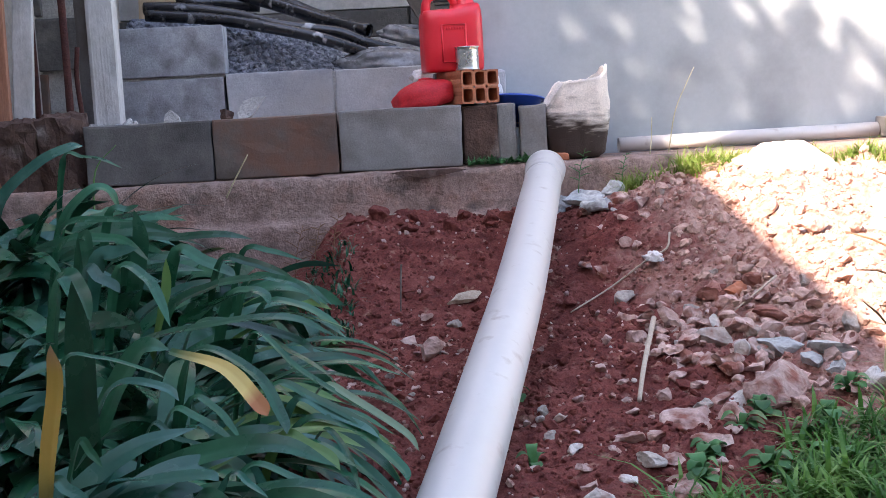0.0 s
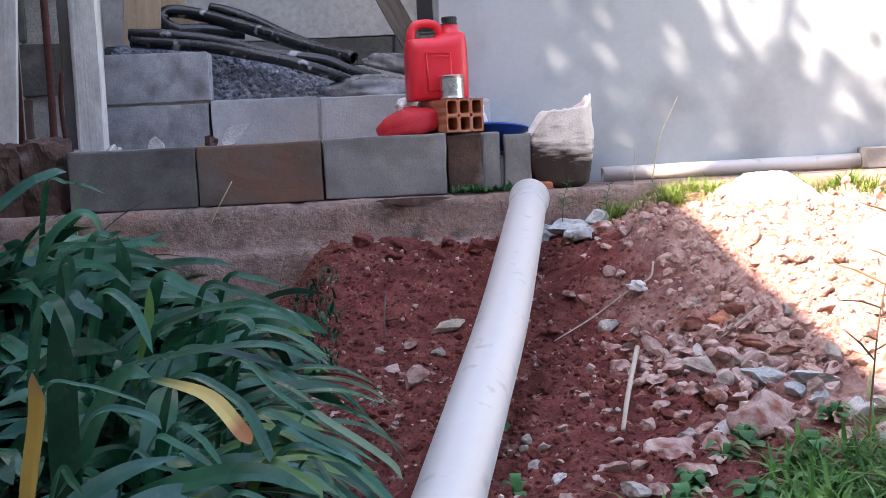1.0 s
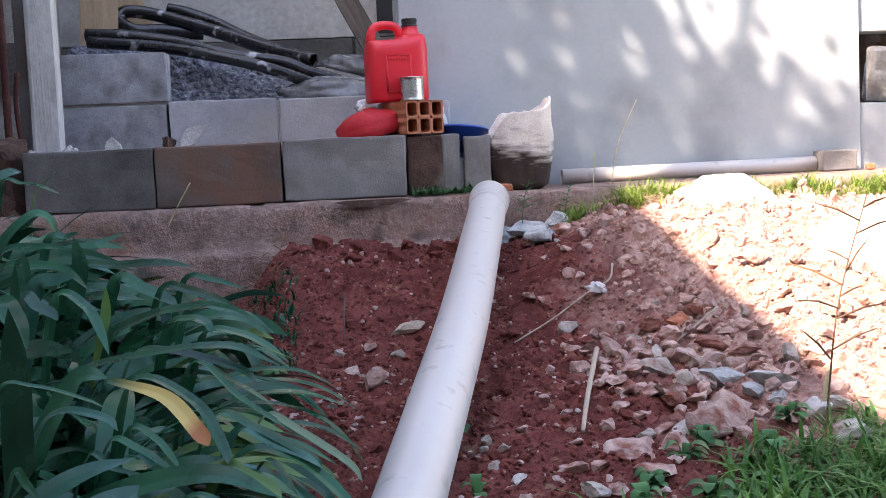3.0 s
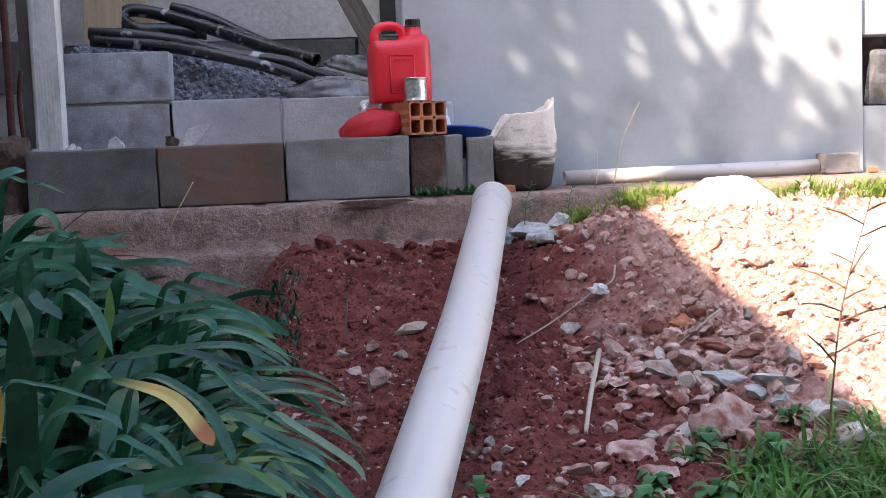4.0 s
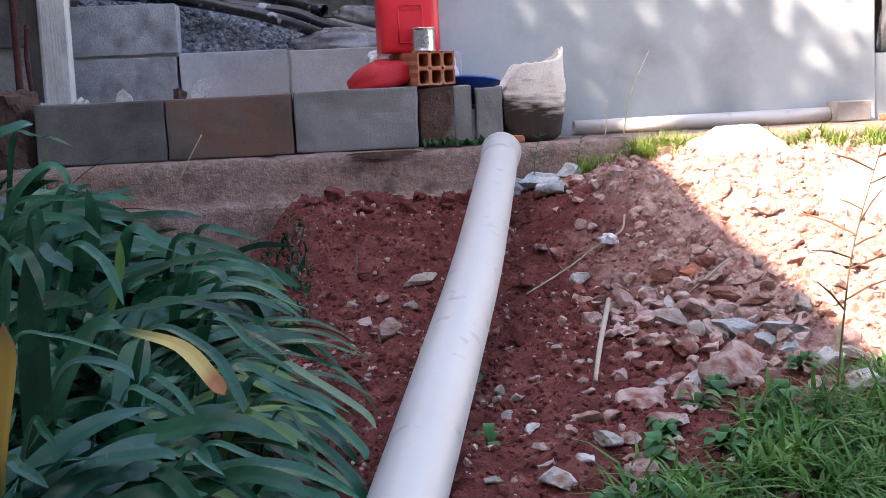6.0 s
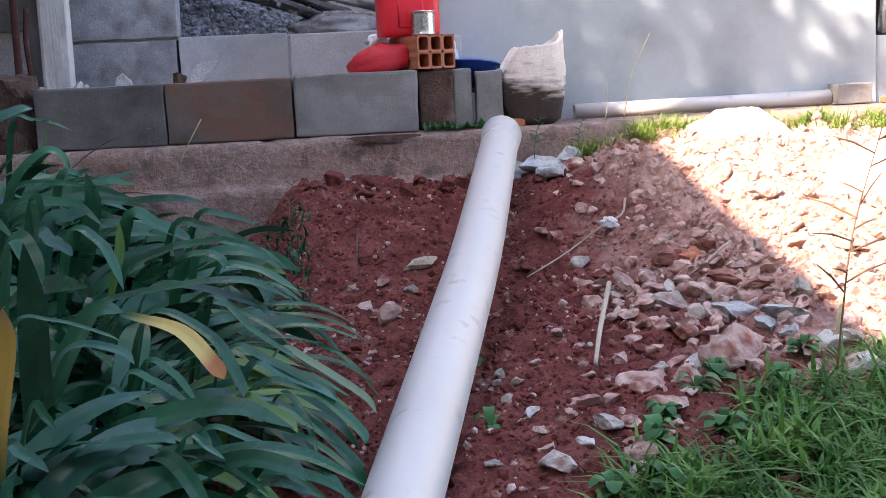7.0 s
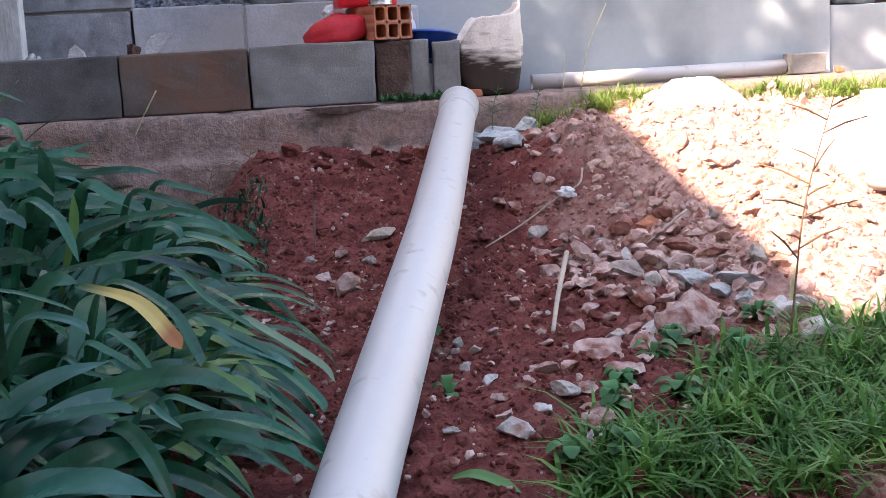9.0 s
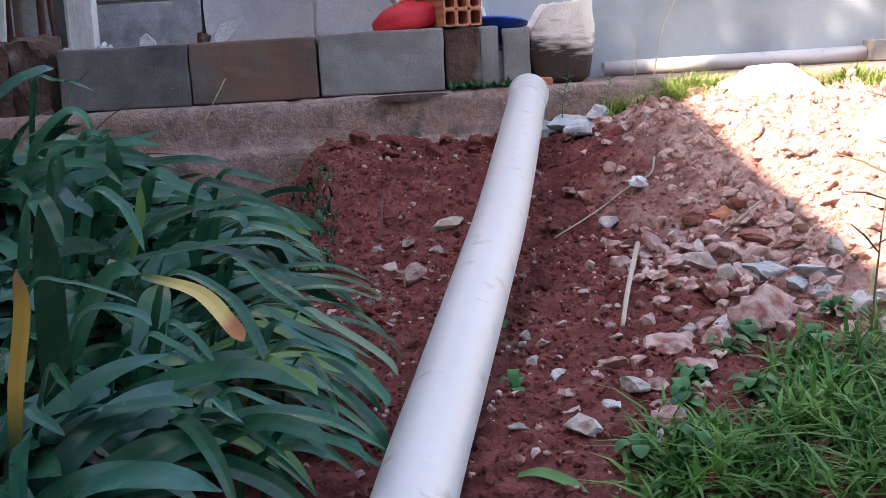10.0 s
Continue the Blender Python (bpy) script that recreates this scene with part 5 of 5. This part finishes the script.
arch((-0.066, -1.270), [(-0.033, -1.300, -0.147), (-0.024, -1.293, -0.101), (-0.016, -1.287, -0.044), (-0.026, -1.280, 0.013)], 0.036, M_leaf)
arch((0.039, -1.590), [(0.072, -1.620, -0.157), (0.082, -1.610, -0.112), (0.084, -1.600, -0.059)], 0.022, M_leaf_light)
arch((-0.050, -1.570), [(-0.003, -1.600, -0.074), (0.052, -1.640, -0.089), (0.080, -1.680, -0.124), (0.101, -1.720, -0.168)], 0.021, M_leaf)
arch((0.023, -1.520), [(0.077, -1.550, -0.161), (0.157, -1.583, -0.121), (0.213, -1.617, -0.106), (0.279, -1.650, -0.100)], 0.027, M_leaf)
arch((0.019, -1.320), [(0.066, -1.350, -0.075), (0.124, -1.373, -0.094), (0.169, -1.397, -0.113), (0.190, -1.420, -0.126)], 0.029, M_leaf)
arch((-0.235, -1.270), [(-0.176, -1.300, -0.048), (-0.078, -1.333, -0.037), (-0.028, -1.367, -0.047), (0.020, -1.400, -0.087)], 0.018, M_leaf)
arch((-0.101, -1.570), [(-0.063, -1.600, -0.074), (-0.036, -1.617, -0.086), (-0.009, -1.633, -0.098), (0.005, -1.650, -0.111)], 0.022, M_leaf_blue)
arch((0.163, -1.670), [(0.204, -1.700, -0.131), (0.242, -1.720, -0.111), (0.272, -1.740, -0.118), (0.282, -1.760, -0.135)], 0.023, M_leaf)
arch((-0.099, -1.770), [(-0.060, -1.800, -0.061), (-0.028, -1.825, -0.084), (-0.006, -1.850, -0.128)], 0.038, M_leaf)
arch((-0.190, -0.920), [(-0.146, -0.950, -0.018), (-0.100, -0.955, -0.007), (-0.072, -0.960, 0.002)], 0.021, M_leaf)
arch((-0.304, -0.970), [(-0.245, -1.000, -0.041), (-0.151, -1.025, -0.022), (-0.076, -1.050, -0.030)], 0.021, M_leaf)
arch((-0.318, -0.870), [(-0.268, -0.900, -0.038), (-0.199, -0.887, 0.040), (-0.156, -0.873, 0.036), (-0.137, -0.860, -0.015)], 0.028, M_leaf)
arch((-0.155, -1.320), [(-0.120, -1.350, -0.031), (-0.107, -1.375, -0.077), (-0.110, -1.400, -0.119)], 0.028, M_leaf)
arch((-0.333, -0.720), [(-0.288, -0.750, 0.111), (-0.236, -0.767, 0.118), (-0.187, -0.783, 0.110), (-0.135, -0.800, 0.086)], 0.017, M_leaf)
arch((-0.467, -0.870), [(-0.417, -0.900, 0.012), (-0.321, -0.883, 0.108), (-0.244, -0.867, 0.145), (-0.214, -0.850, 0.147)], 0.033, M_leaf_blue)
arch((0.113, -1.370), [(0.160, -1.400, -0.096), (0.218, -1.427, -0.096), (0.273, -1.453, -0.114), (0.309, -1.480, -0.129)], 0.019, M_leaf)
arch((0.177, -1.520), [(0.226, -1.550, -0.120), (0.292, -1.583, -0.115), (0.334, -1.617, -0.129), (0.366, -1.650, -0.158)], 0.019, M_leaf)
arch((0.219, -1.670), [(0.267, -1.700, -0.143), (0.328, -1.733, -0.141), (0.376, -1.767, -0.161), (0.412, -1.800, -0.187)], 0.019, M_leaf)
arch((0.143, -1.220), [(0.191, -1.250, -0.095), (0.252, -1.275, -0.093), (0.322, -1.300, -0.115)], 0.015, M_leaf)
strap("leaf", [(0.05, -2.46, -0.41), (0.065, -2.452, -0.223), (0.083, -2.443, -0.107), (0.083, -2.458, -0.058)], 0.027, front, M_leaf_dead, 0.5, "withered leaf, yellow and brown")


# ---- grass ----
def blades(name, places, heights, seed, mat, lab, width=0.004):
    rng = np.random.RandomState(seed)
    v, f = [], []
    for (x, y, z), h in zip(places, heights):
        a, bend = rng.uniform(0, 6.28), rng.uniform(0.4, 2.1)
        dx, dy = math.cos(a), math.sin(a)
        w = width * rng.uniform(0.5, 1.7)
        n0 = len(v)
        for k in range(4):
            t = k / 3
            out, up, ww = h * bend * t * t * 0.8, h * t * (1 - 0.4 * bend * t), w * (1 - t) ** 0.7 / 2
            cx, cy = x + dx * out, y + dy * out
            if k < 3:
                v += [(cx - dy * ww, cy + dx * ww, z + up), (cx + dy * ww, cy - dx * ww, z + up)]
            else:
                v.append((cx, cy, z + up))
        f += [(n0, n0 + 1, n0 + 3, n0 + 2), (n0 + 2, n0 + 3, n0 + 5, n0 + 4), (n0 + 4, n0 + 5, n0 + 6)]
    me = bpy.data.meshes.new(name)
    me.from_pydata(v, [], f)
    me.materials.append(mat)
    return tagged(new(name, me), lab, "grass", kind="stuff")


rng = np.random.RandomState(14)
pl, hs = [], []
while len(pl) < 14500:
    x, y = rng.uniform(0.7, 2.4), rng.uniform(-2.5, -1.5)
    edge = -1.85 - 0.9 * max(0, 1.35 - x) + 0.06 * math.sin(x * 23)
    if y > edge + rng.uniform(-0.12, 0.06) or y < -2.4 - 0.12 * noise.noise(Vector((x * 4, 3, 0))) + rng.uniform(-0.03, 0.03) or noise.noise(Vector((x * 8, y * 8, 2))) < -0.35:
        continue
    pl.append((x, y, ground_z(x, y) - 0.004))
    hs.append(rng.uniform(0.03, 0.085) * (1.7 if rng.rand() < 0.06 else 1))
blades("grass", pl, hs, 15, M_grass, "short green lawn grass growing over the soil edge", 0.0075)
pl, hs = [], []
while len(pl) < 3600:
    x, y = rng.uniform(1.25, 2.6), rng.uniform(-0.24, -0.05)
    if noise.noise(Vector((x * 9, y * 9, 9))) + 0.6 * noise.noise(Vector((x * 25, y * 25, 3))) < 0.02:
        continue
    pl.append((x, y, ground_z(x, y) - 0.004))
    hs.append(rng.uniform(0.02, 0.1))
blades("grass", pl, hs, 16, M_grass_sunlit, "tufts of grass along the footing strip")
pl = [(x, y, 0.003) for x, y in zip(rng.uniform(0.8, 1.0, 160), rng.uniform(-0.02, 0.03, 160))]
blades("weeds", pl, rng.uniform(0.015, 0.045, 160), 17, M_weed, "small weeds at the foot of the block pieces", 0.012)
pl = on_ground(rng, 600, 0.16, 0.42, -0.95, -0.26)
blades("weeds", pl, rng.uniform(0.02, 0.07, 600), 18, M_leaf, "dark weeds between plants and soil bank", 0.006)


def broad_weed(x, y, seed, n=7, size=0.04):
    rng = np.random.RandomState(seed)
    e = empty("broad_leaf_weed", pose(x, y, ground_z(x, y)))
    for k in range(n):
        a, ln = rng.uniform(0, 6.28), size * rng.uniform(0.7, 1.3)
        h = rng.uniform(0.012, 0.035)
        p0 = Vector((x, y, ground_z(x, y)))
        d = Vector((math.cos(a), math.sin(a), 0))
        strap("leaf", [p0, p0 + d * ln * 0.4 + Vector((0, 0, h)), p0 + d * ln * 0.9 + Vector((0, 0, h * 1.15)), p0 + d * ln * 1.4 + Vector((0, 0, h * 0.8))], ln * 0.85, e, M_weed, 0.12)
    return tagged(e, "small broad-leaved green weed at the lawn edge", "weed", "broad-leaved weeds")


for k, (x, y) in enumerate(((1.06, -1.93), (1.12, -1.85), (0.98, -2.02), (0.93, -2.15), (0.83, -2.28), (1.2, -1.95), (1.05, -2.1), (1.3, -1.8), (0.72, -1.62), (0.7, -1.98), (0.36, -1.0), (1.15, -2.1), (0.9, -2.3))):
    broad_weed(x, y, 70 + k, 12 if k not in (8, 9) else 4, 0.024 if k not in (8, 9) else 0.02)

stub = empty("yellow_leaf_stub", pose(1.41, -1.70, ground_z(1.41, -1.70)))
strap("leaf", [(1.41, -1.70, ground_z(1.41, -1.70)), (1.412, -1.70, -0.33), (1.416, -1.70, -0.305), (1.42, -1.7, -0.285)], 0.011, stub, M_straw, 0.2)
tagged(stub, "yellowed upright leaf at the lawn edge", "leaf")

fallen = empty("fallen_leaf", pose(0.694, -2.254, ground_z(0.694, -2.254)))
strap("blade", [(0.659, -2.294, ground_z(0.659, -2.294) + 0.008), (0.684, -2.314, ground_z(0.684, -2.314) + 0.012), (0.714, -2.324, ground_z(0.714, -2.324) + 0.012), (0.744, -2.344, ground_z(0.744, -2.344) + 0.008)], 0.018, fallen, M_leaf_light, 0.2, roll=0.5)
tagged(fallen, "fallen yellow-green leaf on the soil", "leaf")
# thin dark sheet on the footing face, just below the pale block
mo = shard([(0.55, -0.044, -0.006), (0.6, -0.045, -0.018), (0.66, -0.046, -0.028), (0.72, -0.045, -0.02), (0.79, -0.044, -0.008), (0.76, -0.042, -0.002), (0.58, -0.042, -0.002)], 0.006, M_claydark, "damp_patch", "thin dark patch under a block", "dirt crust")
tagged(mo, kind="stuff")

# white plastic tub and stub beside the lawn
tub = empty("tub", pose(1.93, -1.13, ground_z(1.93, -1.13) - 0.005))
part("shell", lathe([(0.0, 0.003), (0.06, 0.003), (0.066, 0.0), (0.07, 0.02), (0.08, 0.22), (0.084, 0.225), (0.084, 0.235), (0.078, 0.235), (0.066, 0.02), (0, 0.015)], 40), M_pvc, tub, smooth=True)
tagged(tub, "white plastic tub standing on the sunny heap", "tub")

# ---- unseen tree past the west wall, crown gaps shaped to dapple the rendered wall ----
tree = empty("tree", pose(-3.2, -2.9, ground_z(-3.2, -2.9)))
part("trunk", tube(spline([(0, 0, 0), (0.1, 0.05, 1.5), (0.35, 0.1, 3.2), (0.8, 0.15, 5.0)], 8), [0.14 - 0.003 * k for k in range(25)], 14), M_greywood, tree, smooth=True)
for k in range(7):
    part("limb", tube(spline([(0.3 + 0.06 * k, 0.1, 3.2 + 0.2 * k), (0.8 + 0.15 * k, 0.1 * math.sin(k * 2), 4.2 + 0.15 * k), (1.4 + 0.12 * k, 0.3 * math.sin(k * 2), 5.0 + 0.1 * k)], 6), 0.025, 8), M_greywood, tree, smooth=True)
rng = np.random.RandomState(31)
v, f = [], []
for k in range(28000):
    u, h, along = rng.uniform(0.3, 3.4), rng.uniform(0.02, 1.9), rng.uniform(4.6, 5.2)
    gap = 0.9 * noise.noise(Vector((u * 11, h * 12, 1))) + 0.9 * noise.noise(Vector((u * 21, h * 23, 4)))
    if gap > 0.55 - 0.85 * float(sstep(1.3, 2.0, u)) * float(sstep(0.3, 0.5, h)) - 0.65 * float(sstep(2.05, 2.35, u)):
        continue
    x, y, z = Vector((u, 0.32, h)) + SUN * along
    q = np.array(Euler(rng.uniform(-3, 3, 3)).to_matrix())
    s = rng.uniform(0.022, 0.036)
    pts = np.array([(-1, 0, 0), (-0.3, -0.4, 0.08), (0.5, -0.34, 0.05), (1, 0, 0), (0.5, 0.34, 0.05), (-0.3, 0.4, 0.08)]) * s
    n0 = len(v)
    v += (pts @ q.T + np.array([x + 3.2, y + 2.9, z - ground_z(-3.2, -2.9)])).tolist()
    f.append(tuple(range(n0, n0 + 6)))
me = bpy.data.meshes.new("crown")
me.from_pydata(v, [], f)
me.materials.append(M_tree)
cr = new("crown", me)
cr.parent = tree
tagged(tree, "unseen leafy tree added to dapple the rendered wall", "tree")
